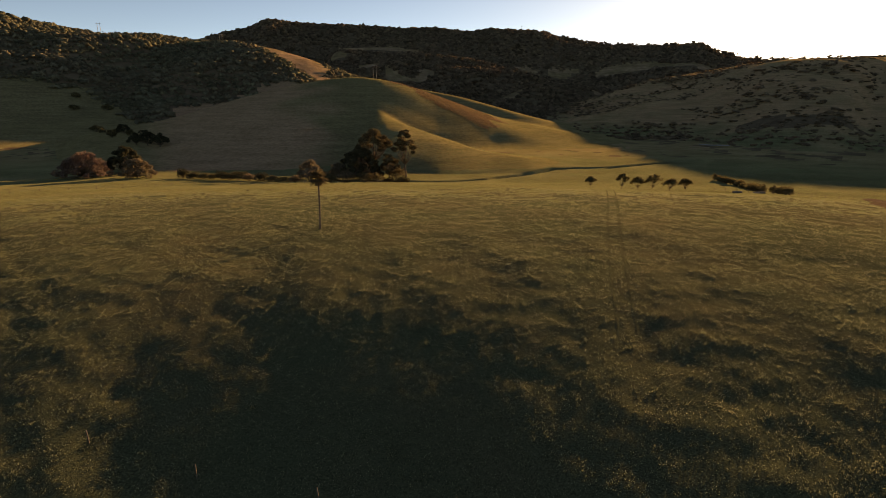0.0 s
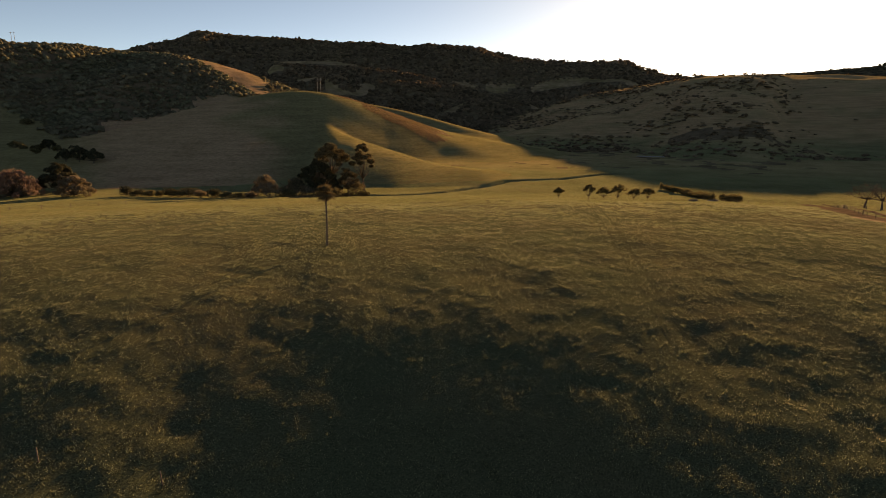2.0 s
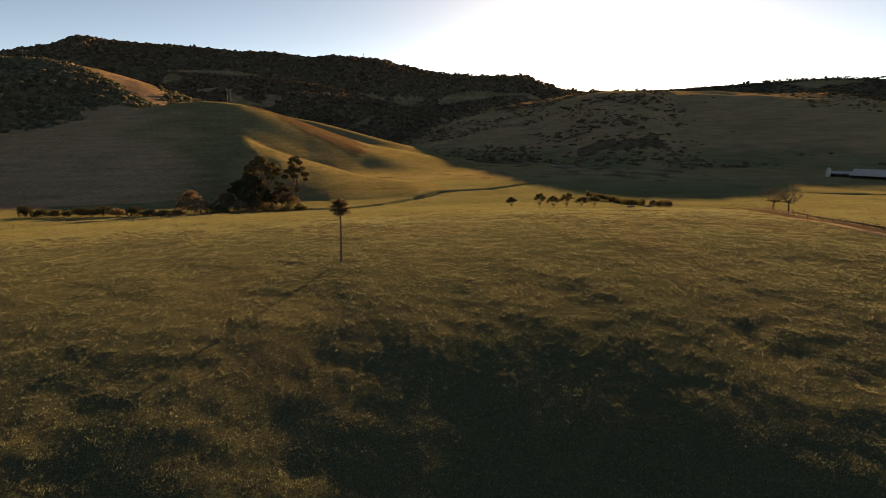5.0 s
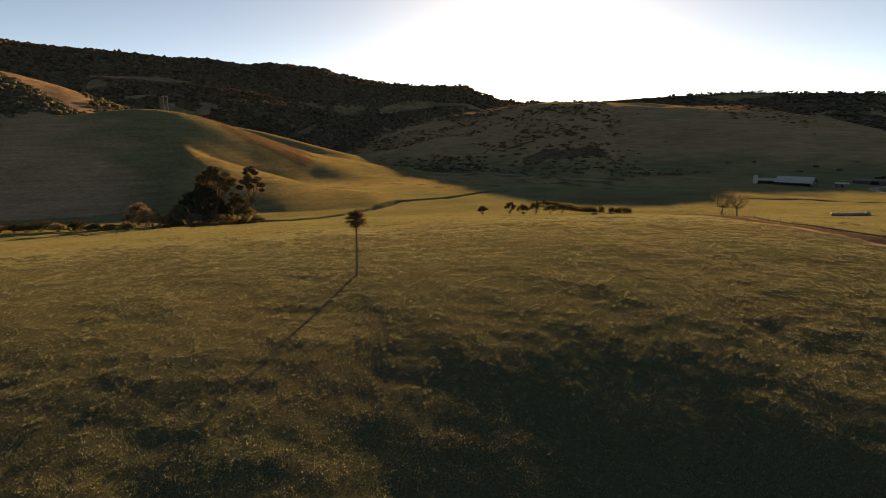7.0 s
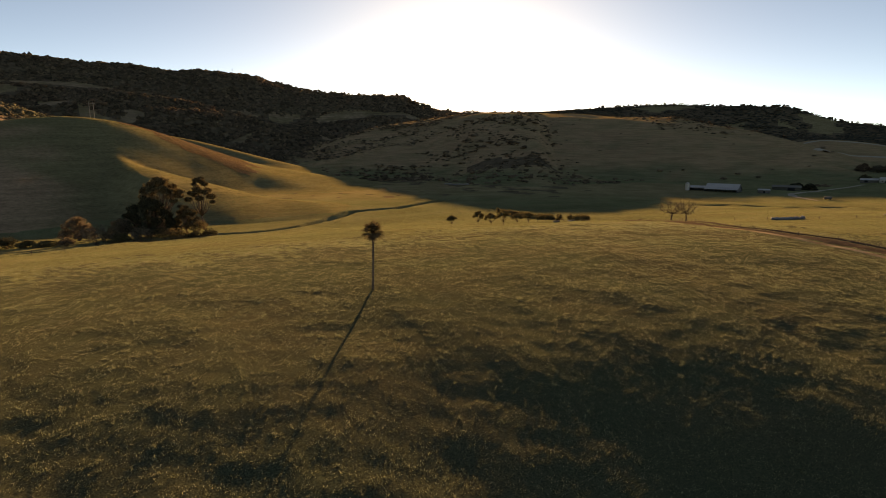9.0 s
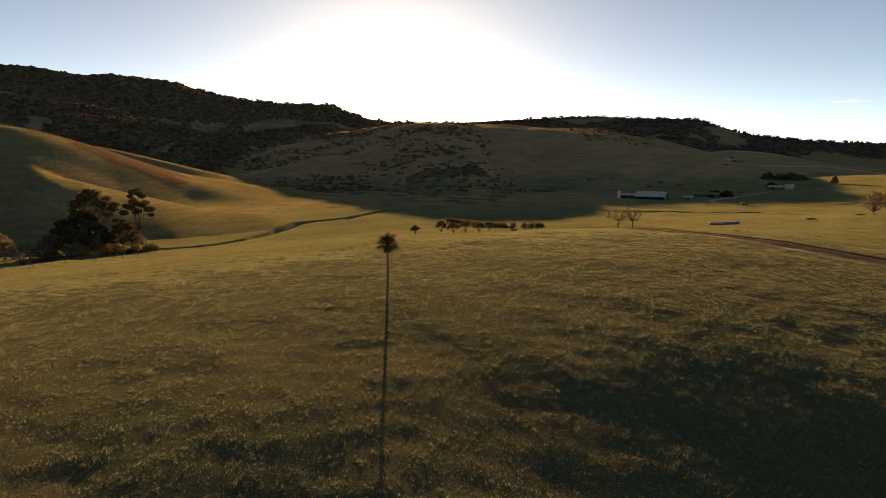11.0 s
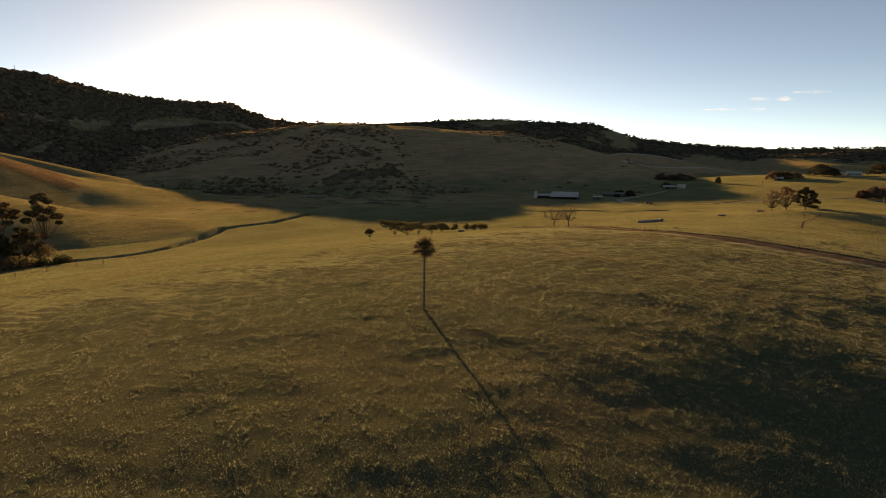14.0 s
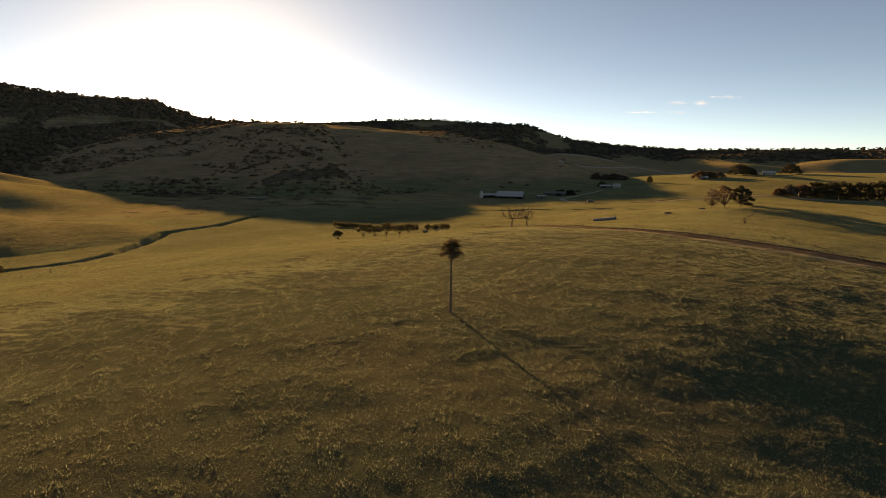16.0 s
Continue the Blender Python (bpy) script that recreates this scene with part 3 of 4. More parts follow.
# ---- tracks, creek bank and water ----
ribbon("farm_track", TRACK, 7.5, SOIL,
       "bare brown earth track along the edge of the pasture", "farm track", 0.10, 3, 1.2)
ribbon("farm_lane", [(640, 300), (560, 300), (500, 290), (462, 282), (440, 262), (430, 240)], 6.0, GRAVEL, "pale gravel lane beside the dairy sheds", "lane", 0.15, 5, 3.0)
ribbon("hill_road", [(1130, 640), (1200, 668), (1262, 657), (1267, 628), (1270, 598), (1288, 561), (1330, 520)], 12, GRAVEL, "pale gravel road over a grassy rise", "road", 1.2, 6, 6.0)
ribbon("valley_road", [(940, 500), (966, 508), (1040, 522), (1118, 525), (1146, 482), (1190, 464), (1255, 452), (1270, 400), (1262, 340), (1255, 280)], 10, GRAVEL, "pale gravel road winding down the rise", "road", 1.0, 7, 6.0)
ribbon("dusty_verge", VERGE, 2.6, VERGE_STRAW, "pale trampled strip of dry grass beside the earth track", "verge", 0.12, 14, 1.2)
ribbon("farm_lane", [(481, 209), (512, 187), (559, 158), (583, 135), (596, 100), (592, 74), (586, 40), (588, 7)], 4.0, GRAVEL, "pale gravel lane in front of the dark farm trees", "lane", 0.15, 11, 3.0)
ribbon("drain", [(508, 65), (490, 50), (472, 37), (452, 25), (431, 15)], 4.0, SOIL, "dark earth drain across the far meadow", "drain", 0.15, 12, 3.0)
ribbon("worn_path", [(170, 74), (176, 74.2), (183, 75.4), (196, 77.5), (212.8, 76.2), (228.4, 75.8)], 0.9, SOIL, "narrow worn path winding up the grassy rise", "path", 0.05, 13, 1.5)
ribbon("earth_bank", [(163, 193), (145, 164), (127, 142), (113, 124), (103, 107), (98.3, 91), (96.8, 74), (94.3, 53), (93.3, 34), (97, 5), (103, -30)], 1.0, SOIL, "low crumbling earth bank along the far side of the track", "earth bank", 0.28, 15, 1.2)
ribbon("drain", [(470, 212), (492, 199), (515, 193), (538, 184)], 5.0, SOIL, "dark earth drain across the far meadow", "drain", 0.15, 16, 3.0)
ribbon("wheel_track", WHEEL_LEFT, 0.28, TURF, "faint worn wheel rut pressed into the pasture", "wheel track", 0.02, 8, 1.0)
ribbon("wheel_track", WHEEL_RIGHT, 0.28, TURF, "faint worn wheel rut pressed into the pasture", "wheel track", 0.02, 9, 1.0)


# ---- trees ----
def branch_tree(name, label, x, y, height, spread, leaf_mat, seed, clumps=26, leaves=3200, leaf=0.55, trunk=0.5, fork=0.25, flat=0.7, low=0.35, group="", squash=0.68, bare=False, lean=0.0):
    """A tapered trunk with forking limbs, and leaf sprays gathered round the limb ends."""
    rng = np.random.RandomState(seed)
    root = thing(name, label, "tree", x, y, group=group)
    wood, crown = Builder(), Builder()
    top = np.array([lean * height, 0.1 * lean * height, fork * height])
    wood.tube([(0, 0, -0.8), (0, 0, 0.1), top * 0.5 + rng.normal(size=3) * 0.05, top], [trunk * 1.5, trunk * 1.15, trunk * 0.95, trunk * 0.8], 8)
    ends = []
    golden = 2.39996
    for k in range(clumps):
        a = k * golden + rng.uniform(-0.3, 0.3)
        f = math.sqrt((k + 0.5) / clumps)
        h = height * (low + (1 - low) * (1 - flat * f ** 2.2) * rng.uniform(0.72, 0.98))
        end = np.array([top[0] + math.cos(a) * spread * f * rng.uniform(0.85, 1.15), top[1] + math.sin(a) * spread * f * rng.uniform(0.85, 1.15), h])
        mid = top * 0.45 + end * 0.55 + np.array([0, 0, -0.06 * height]) + rng.normal(size=3) * spread * 0.07
        wood.tube([top, mid, end], [trunk * 0.5, trunk * 0.34, trunk * 0.18] if bare else [trunk * 0.5, trunk * 0.28, trunk * 0.08], 5)
        if bare:
            for _ in range(7):
                s0 = mid + (end - mid) * rng.uniform(0.1, 0.9)
                e1 = s0 + rng.normal(size=3) * spread * 0.20 + np.array([0, 0, 0.05 * height])
                m1 = (s0 + e1) / 2 + rng.normal(size=3) * 0.15
                wood.tube([s0, m1, e1], [trunk * 0.20, trunk * 0.14, trunk * 0.07], 4)
                for _ in range(3):
                    s2 = s0 + (e1 - s0) * rng.uniform(0.4, 1)
                    wood.tube([s2, s2 + rng.normal(size=3) * spread * 0.08 + np.array([0, 0, 0.05 * height])], [trunk * 0.09, trunk * 0.04], 3)
        ends.append(end)
    part("trunk", wood, BARK, root, smooth=True)
    if leaves:
        ends = np.array(ends)
        r = spread * 1.35 / math.sqrt(clumps)
        per = leaves // clumps
        pts = []
        for e in ends:
            d = rng.normal(size=(per, 3))
            d /= np.linalg.norm(d, axis=1)[:, None]
            rr = r * rng.uniform(0.7, 1.35) * rng.uniform(0.25, 1, (per, 1)) ** 0.45
            pts.append(e + d * rr * np.array([1, 1, squash]))
        crown.leaves(np.concatenate(pts), leaf, rng)
        part("crown", crown, leaf_mat, root)
    return root


def bush(label, x, y, w, h, leaf_mat, seed, count=500, leaf=0.4, group="", depth=None, name="bush"):
    """Several leaning stems and a ragged, gappy mass of leaf sprays down to the ground."""
    rng = np.random.RandomState(seed)
    root = thing(name, label, "bush", x, y, group=group)
    wood, crown = Builder(), Builder()
    pts = []
    n = 9
    for k in range(n):
        a, f = k * 2.4, math.sqrt((k + 0.4) / n)
        e = np.array([math.cos(a) * w * 0.38 * f, math.sin(a) * (depth or w) * 0.38 * f, h * rng.uniform(0.45, 0.8) * (1 - 0.35 * f)])
        wood.tube([(0, 0, -0.3), e * 0.5 + rng.normal(size=3) * 0.1, e], [0.12, 0.08, 0.03], 4)
        d = rng.normal(size=(count // n, 3))
        d /= np.linalg.norm(d, axis=1)[:, None]
        pts.append(e + d * rng.uniform(0.3, 1, (count // n, 1)) ** 0.4 * np.array([w * 0.2, (depth or w) * 0.2, h * 0.28]) * rng.uniform(0.8, 1.2))
    p = np.concatenate(pts)
    p[:, 2] = np.maximum(p[:, 2], 0.1)
    crown.leaves(p, leaf, rng)
    part("stems", wood, BARK, root)
    part("foliage", crown, leaf_mat, root)
    return root


def palm(x, y, height):
    root = thing("cabbage_palm", "tall lone cabbage palm with a shaggy round crown", "palm tree", x, y)
    rng = np.random.RandomState(8)
    wood, fronds, skirt = Builder(), [], Builder()
    n = 22
    z = np.linspace(-0.5, height - 1.2, n)
    wood.tube(np.column_stack([0.15 * np.sin(z * 0.25), 0.1 * np.sin(z * 0.2 + 1), z]), np.where(np.arange(n) % 2, 0.12, 0.135) * np.linspace(1.35, 0.9, n), 10)
    part("trunk", wood, BARK, root, "slim ringed grey trunk")
    head = np.array([0.15 * math.sin(z[-1] * 0.25), 0.1 * math.sin(z[-1] * 0.2 + 1), height - 1.3])
    for k in range(46):
        b = Builder()
        a = k * 2.39996
        rise = radians(75 - 110 * (k / 46) ** 0.9 + rng.uniform(-12, 12))
        d = np.array([math.cos(a), math.sin(a), 0])
        stalk = 0.65 + 0.4 * rng.rand()
        tip = head + stalk * (d * math.cos(rise) + np.array([0, 0, math.sin(rise)]))
        b.tube([head, (head + tip) / 2 + [0, 0, 0.06], tip], [0.04, 0.03, 0.02], 4)
        side = np.cross(d, [0, 0, 1])
        out = d * math.cos(rise) + np.array([0, 0, math.sin(rise)])
        up = np.cross(side, out)
        for j in range(15):
            t = radians(-100 + 200 * j / 14)
            way = out * math.cos(t) + side * math.sin(t)
            ln = 1.05 * (0.75 + 0.25 * math.cos(t)) * rng.uniform(0.85, 1.1)
            mid = tip + way * ln * 0.55 + up * 0.05
            end = tip + way * ln + np.array([0, 0, -0.22 * ln])
            wd = np.cross(way, up) * 0.055
            b.add([tip, mid + wd, mid - wd, end], tris=[(0, 1, 2), (1, 3, 2)])
        part("frond", b, LEAF_PALM, root)
    for k in range(110):
        a, l0 = rng.uniform(0, 6.28), rng.uniform(0.5, 1.2)
        p0 = head + np.array([math.cos(a) * 0.2, math.sin(a) * 0.2, -0.05])
        p1 = p0 + np.array([math.cos(a) * 0.35, math.sin(a) * 0.35, -l0])
        wd = np.array([-math.sin(a), math.cos(a), 0]) * 0.06
        skirt.add([p0 + wd, p0 - wd, p1 + wd * 0.4, p1 - wd * 0.4], tris=[(0, 1, 2), (1, 3, 2)])
    part("dead_fronds", skirt, LEAF_TAN, root, "hanging dry brown fronds")
    return root


palm(-19.3, 83.5, 9.3)

# the large fig and the tall gum behind the creek
branch_tree("fig_tree", "huge dense dark fig tree domed down to the ground", -43, 287, 17.5, 10.5, LEAF_DARK, 21, 90, 19000, 0.5, 1.1, 0.12, 0.88, 0.06, squash=0.8)
branch_tree("gum_tree", "tall gum tree with an open layered crown", -19.5, 299, 27, 5.4, LEAF_FIG, 22, 19, 5200, 0.6, 0.5, 0.25, 0.75, 0.36, squash=0.6, lean=-0.03)
branch_tree("gum_tree", "broad russet gum rising behind the fig", -37, 300, 26, 9.5, LEAF_FIG, 23, 34, 7000, 0.6, 0.6, 0.35, 0.6, 0.36, squash=0.5)
branch_tree("creek_tree", "round olive-brown tree beside the dense fig", -28, 291, 14, 5.5, LEAF_FIG, 28, 30, 4200, 0.5, 0.4, 0.15, 0.8, 0.08, squash=0.7)
branch_tree("creek_tree", "rounded tan tree standing on the creek flat", -70, 288, 10, 6.2, LEAF_TAN, 29, 36, 4200, 0.45, 0.4, 0.12, 0.9, 0.05, squash=0.7)
branch_tree("creek_tree", "low tan tree with pale forked stems", -53.5, 281, 10, 4.6, LEAF_TAN, 30, 26, 2800, 0.45, 0.35, 0.15, 0.85, 0.08, squash=0.7)
# left of the pasture
branch_tree("coral_tree", "low spreading leafless-red coral tree by the fence", -199, 300, 14, 12.5, LEAF_CORAL, 24, 54, 8000, 0.5, 0.8, 0.10, 0.92, 0.05)
branch_tree("dark_tree", "dense dark evergreen tree behind the coral tree", -186, 320, 16, 9, LEAF_DARK, 25, 44, 6500, 0.7, 0.8, 0.12, 0.85, 0.04)
branch_tree("tan_tree", "round olive-tan tree beside the fence", -168, 298, 11, 8.5, LEAF_TAN, 26, 40, 6000, 0.5, 0.6, 0.10, 0.92, 0.04)

# saplings in a row on the pasture
for k, (x, y, h, w) in enumerate([(50.0, 179.5, 4.0, 1.5), (59.9, 177.5, 5.8, 1.9), (65.0, 176.6, 4.6, 2.0), (69.3, 175.0, 5.9, 2.2), (74.0, 172.9, 4.5, 2.0), (78.6, 172.1, 4.7, 2.0)]):
    branch_tree("sapling", "young round-headed tree standing alone in pasture" if k % 2 else "slender young tree with a ragged crown", x, y, h, w, LEAF_OLIVE, 40 + k, 18, 1100, 0.28, 0.10, 0.25, 0.5, 0.3, "saplings in a row")

# the hedge of shrubs that runs down from the pasture
rng = np.random.RandomState(5)
HEDGE = ((146, 284), (143, 268), (141.5, 254), (136, 238), (129, 221), (124, 205), (121, 186))
for k in range(46):
    u = k / 45 * (len(HEDGE) - 1)
    i = min(int(u), len(HEDGE) - 2)
    x = HEDGE[i][0] + (u - i) * (HEDGE[i + 1][0] - HEDGE[i][0]) + rng.uniform(-1.5, 1.5)
    y = HEDGE[i][1] + (u - i) * (HEDGE[i + 1][1] - HEDGE[i][1]) + rng.uniform(-1.5, 1.5)
    if k in (7, 13, 20, 27, 36, 38, 39):
        continue
    bush("shrub in a straggling hedge across the pasture", x, y, rng.uniform(2.3, 3.8), rng.uniform(1.9, 4.3), LEAF_OLIVE, 100 + k, 360, 0.36, "shrubs of the hedge")

# bare trees
branch_tree("bare_tree", "leafless spreading tree with a pale twisted trunk", 164, 176, 10, 7.4, LEAF_TAN, 61, 11, 0, 0.34, 0.32, 0.30, 0.75, 0.36, bare=True, lean=0.06)
branch_tree("bare_tree", "leafless tree with fine upright twigs", 160.5, 165.7, 9.4, 6.0, LEAF_TAN, 62, 10, 0, 0.3, 0.30, 0.34, 0.7, 0.42, bare=True, lean=-0.05)

# grove on the rise
branch_tree("grove_tree", "thin russet tree with bare twiggy lower branches", 240, 98, 11.0, 4.2, LEAF_TAN, 63, 44, 1300, 0.32, 0.24, 0.12, 0.75, 0.15, squash=0.7, group="grove on the rise", lean=0.04)
branch_tree("grove_tree", "several-stemmed tree with a ragged russet crown", 246, 93, 12.5, 4.8, LEAF_RUST, 64, 44, 2000, 0.36, 0.28, 0.10, 0.7, 0.20, squash=0.5, group="grove on the rise", lean=-0.08)
branch_tree("grove_tree", "leaning tree with a dense dark wind-cut crown", 252, 86, 11.2, 5.2, LEAF_DARK, 65, 48, 4800, 0.42, 0.36, 0.12, 0.85, 0.20, squash=0.6, group="grove on the rise", lean=0.12)
bush("low dark bush at the foot of the grove", 256, 83, 5, 2.2, LEAF_DARK, 66, 420, 0.4)

# shrubs along the creek
for k, (x, y, w, h, m) in enumerate([(-62, 258, 9, 5, LEAF_TAN), (-24, 288, 7, 4.5, LEAF_FIG), (-38, 268, 6, 3.2, LEAF_FIG), (-47, 265, 7, 3.6, LEAF_TAN), (-33, 272, 6, 3.4, LEAF_FIG), (-57, 262, 6, 3.0, LEAF_FIG), (-27, 274, 5, 3, LEAF_DARK), (-80, 270, 6, 3, LEAF_OLIVE), (-92, 275, 5, 2.8, LEAF_DARK),
                                     (-72, 264, 4, 2.0, LEAF_TAN), (-54, 259, 5, 2.6, LEAF_OLIVE), (-86, 272, 4, 1.8, LEAF_OLIVE), (-99, 277, 5, 2.2, LEAF_TAN), (-111, 282, 6, 2.4, LEAF_DARK), (-122, 288, 4, 1.8, LEAF_OLIVE), (-135, 293, 5, 2.0, LEAF_DARK), (-106, 280, 7, 3.4, LEAF_DARK), (-116, 285, 5, 3.2, LEAF_DARK), (-128, 290, 4, 2.2, LEAF_OLIVE), (-142, 296, 4, 3.4, LEAF_DARK), (-20, 276, 5, 3.4, LEAF_DARK)]):
    bush("scrubby bush growing along the creek bank", x, y, w * 1.5, h * 1.8, m, 200 + k, 800, 0.45, "bushes along the creek")
# dark shrubs on the shaded flat
for k, (x, y, w, h) in enumerate([(-384, 613, 13, 8), (-300, 500, 8, 8), (-283, 500, 7, 6), (-318, 540, 7, 5), (-420, 700, 14, 9), (-455, 690, 12, 8), (-470, 720, 10, 8), (-345, 560, 6, 5), (-250, 470, 6, 4)]):
    bush("dark shrub standing alone on the shaded slope", x, y, w, h, LEAF_OLIVE, 300 + k, 700, 0.9, "shrubs on the slope")
for k, (x, y, h, w) in enumerate([(-228, 425, 12, 7), (-214, 416, 10, 6), (-242, 434, 9, 5), (-300, 520, 10, 5)]):
    branch_tree("gully_tree", "dark rounded tree in the shaded gully", x, y, h, w, LEAF_DARK, 330 + k, 26, 2400, 0.7, 0.4, 0.15, 0.7, 0.1, "trees of the gully")
# trees of the far valley
for k, (x, y, h, w, m) in enumerate([(819, 163, 17, 15, LEAF_DARK), (826, 152, 12, 10, LEAF_DARK), (853, 103, 15, 13, LEAF_DARK), (725, 264, 10, 4, LEAF_GOLD), (833, 383, 11, 9, LEAF_RUST), (838, 368, 10, 9, LEAF_TAN), (832, 352, 10, 9, LEAF_RUST), (815, 338, 9, 8, LEAF_OLIVE),
                                     (800, 328, 8, 8, LEAF_TAN), (764, 205, 12, 10, LEAF_RUST), (768, 194, 10, 9, LEAF_OLIVE), (775, 184, 9, 8, LEAF_TAN), (600, 95, 8, 6, LEAF_RUST), (602, 86, 12, 8, LEAF_TAN), (606, 76, 13, 9, LEAF_RUST), (612, 64, 16, 11, LEAF_DARK),
                                     (604, 52, 17, 12, LEAF_DARK), (612, 40, 16, 12, LEAF_DARK), (604, 26, 18, 12, LEAF_DARK), (612, 12, 18, 12, LEAF_DARK), (604, -2, 17, 12, LEAF_DARK), (610, -18, 17, 12, LEAF_OLIVE), (542, 318, 7, 7, LEAF_DARK), (548, 308, 6, 6, LEAF_DARK), (690, 320, 7, 6, LEAF_OLIVE)]):
    branch_tree("valley_tree", "broad tree among the far farms of the valley", x, y, h, w, m, 400 + k, 34, 3000, 0.85, 0.5, 0.12, 0.92, 0.04, "trees of the valley")


# ---- fences ----
def fence(label, points, spacing, height, seed, rails=3, wires=True, thick=0.09):
    rng = np.random.RandomState(seed)
    p = np.array(points, float)
    s = np.concatenate([[0], np.cumsum(np.linalg.norm(np.diff(p, axis=0), axis=1))])
    u = np.arange(0, s[-1], spacing)
    xy = np.stack([np.interp(u, s, p[:, k]) for k in (0, 1)], 1)
    xy = xy + rng.uniform(-0.15, 0.15, xy.shape)
    z = land(xy[:, 0], xy[:, 1])[0]
    root = tagged(new("fence"), label, "fence")
    root.matrix_world = pose(xy[0, 0], xy[0, 1], z[0])
    o = np.array([xy[0, 0], xy[0, 1], z[0]])
    tops = []
    for k in range(len(u)):
        b, h, t = Builder(), height * rng.uniform(0.85, 1.12), thick * rng.uniform(0.8, 1.3)
        base = np.array([xy[k, 0], xy[k, 1], z[k]]) - o
        tilt = rng.uniform(-0.06, 0.06, 2) * h
        b.tube([base + [0, 0, -0.3], base + [tilt[0] / 2, tilt[1] / 2, h / 2], base + [tilt[0], tilt[1], h]], [t, t * 0.95, t * 0.85], 6)
        part("post", b, TIMBER, root)
        tops.append(base)
    if wires:
        for r in range(rails):
            b = Builder()
            b.tube([q + [0, 0, height * (0.35 + 0.28 * r)] for q in tops], [0.012] * len(tops), 3)
            part("wire", b, WIRE, root)
    return root


fence("old wire fence with leaning timber posts along the track", [(96, 188), (112, 178), (124, 166), (135, 154), (146, 146)], 3.6, 1.25, 2)
fence("wire fence with grey timber posts beside the earth track", [(146, 170), (128, 147), (111, 128), (98.5, 109), (94, 92), (94.5, 75), (93, 53), (93, 34), (96, 8)], 4.2, 1.2, 3)
fence("wire fence with thin posts along the pasture's far edge", [(-150, 150), (-122, 172), (-96, 186), (-70, 196), (-44, 204), (-20, 212)], 7.5, 1.35, 4)
fence("broken line of pale posts on the near slope", [(-44, 39.5), (-27, 35), (-17.6, 32.2), (-8.6, 30.2), (0, 28.8), (9, 27.5)], 9.3, 1.15, 5, wires=False, thick=0.055)
fence("wire fence with timber posts across the valley meadow", [(170, 150), (195, 118), (215, 85), (225, 50)], 6.0, 1.1, 6)


def tape_fence(label, points, height=0.9, seed=3):
    """A temporary electric fence: thin pigtail standards and one strand of white tape."""
    root = tagged(new("electric_fence"), label, "electric fence")
    p = np.array(points, float)
    z = land(p[:, 0], p[:, 1])[0]
    o = np.array([p[0, 0], p[0, 1], z[0]])
    root.matrix_world = pose(*o)
    base = np.column_stack([p, z]) - o
    for q in base:
        b = Builder()
        b.tube([q + [0, 0, -0.2], q + [0, 0, height * 0.5], q + [0.02, 0, height]], [0.012, 0.011, 0.009], 5)
        part("standard", b, TIMBER, root)
    b = Builder()
    run = []
    for a0, a1 in zip(base, base[1:]):
        for t in (0, 0.25, 0.5, 0.75):
            run.append(a0 + (a1 - a0) * t + [0, 0, height - 0.02 - 0.10 * math.sin(math.pi * t)])
    b.tube(run, [0.004] * len(run), 4)
    part("tape", b, WIRE, root)


tape_fence("temporary electric fence of white tape on thin standards", TAPE)


# ---- power poles ----
def h_pole(label, x, y, height, gap=3.6, turn=0.0):
    root = thing("power_pole", label, "power pole", x, y, turn=turn)
    for s in (-1, 1):
        b = Builder()
        b.tube([(s * gap / 2, 0, -1), (s * gap / 2, 0, height / 2), (s * gap / 2, 0, height)], [0.35, 0.3, 0.24], 7)
        part("pole", b, POLE_WOOD, root)
    b = Builder()
    b.box((-gap, -0.12, height - 1.6), (gap, 0.12, height - 1.25))
    arm = part("crossarm", b, POLE_WOOD, root)
    for x0 in (-gap * 0.95, 0, gap * 0.95):
        b = Builder()
        b.tube([(x0, 0, height - 2.6), (x0, 0, height - 2.2), (x0, 0, height - 1.6)], [0.12, 0.16, 0.08], 6)
        part("insulator", b, STEEL, arm)
    return root


h_pole("tall twin-pole power line support on the grassy hill", -78.7, 668, 21)
h_pole("twin-pole power line support on the wooded skyline", -636, 1072, 22, 5)
h_pole("twin-pole power line support above the dry clearing", -447, 1164, 20, 5)


def pole(label, x, y, height):
    root = thing("power_pole", label, "power pole", x, y, group="poles along the valley lane")
    b = Builder()
    b.tube([(0, 0, -0.8), (0, 0, height / 2), (0, 0, height)], [0.22, 0.18, 0.14], 7)
    part("pole", b, POLE_WOOD, root)
    b = Builder()
    b.box((-1.1, -0.08, height - 0.9), (1.1, 0.08, height - 0.7))
    part("crossarm", b, POLE_WOOD, root)


pole("timber power pole in front of the dark trees", 560, 76, 8.5)
pole("timber power pole in front of the dark trees", 566, 44, 9.0)
pole("timber power pole near the cluster of farm trees", 700, 205, 9.0)


def mast(label, x, y, height):
    root = thing("mast", label, "radio mast", x, y)
    b = Builder()
    b.tube([(0, 0, -1), (0, 0, height * 0.6), (0, 0, height)], [0.8, 0.6, 0.3], 6)
    part("pole", b, STEEL, root)
    b = Builder()
    b.tube([(0, 0, height * 0.8), (0, 0, height * 0.88)], [1.4, 1.4], 8)
    part("antenna_ring", b, STEEL, root)


mast("thin radio mast on the crest of the range", 370, 2650, 30)


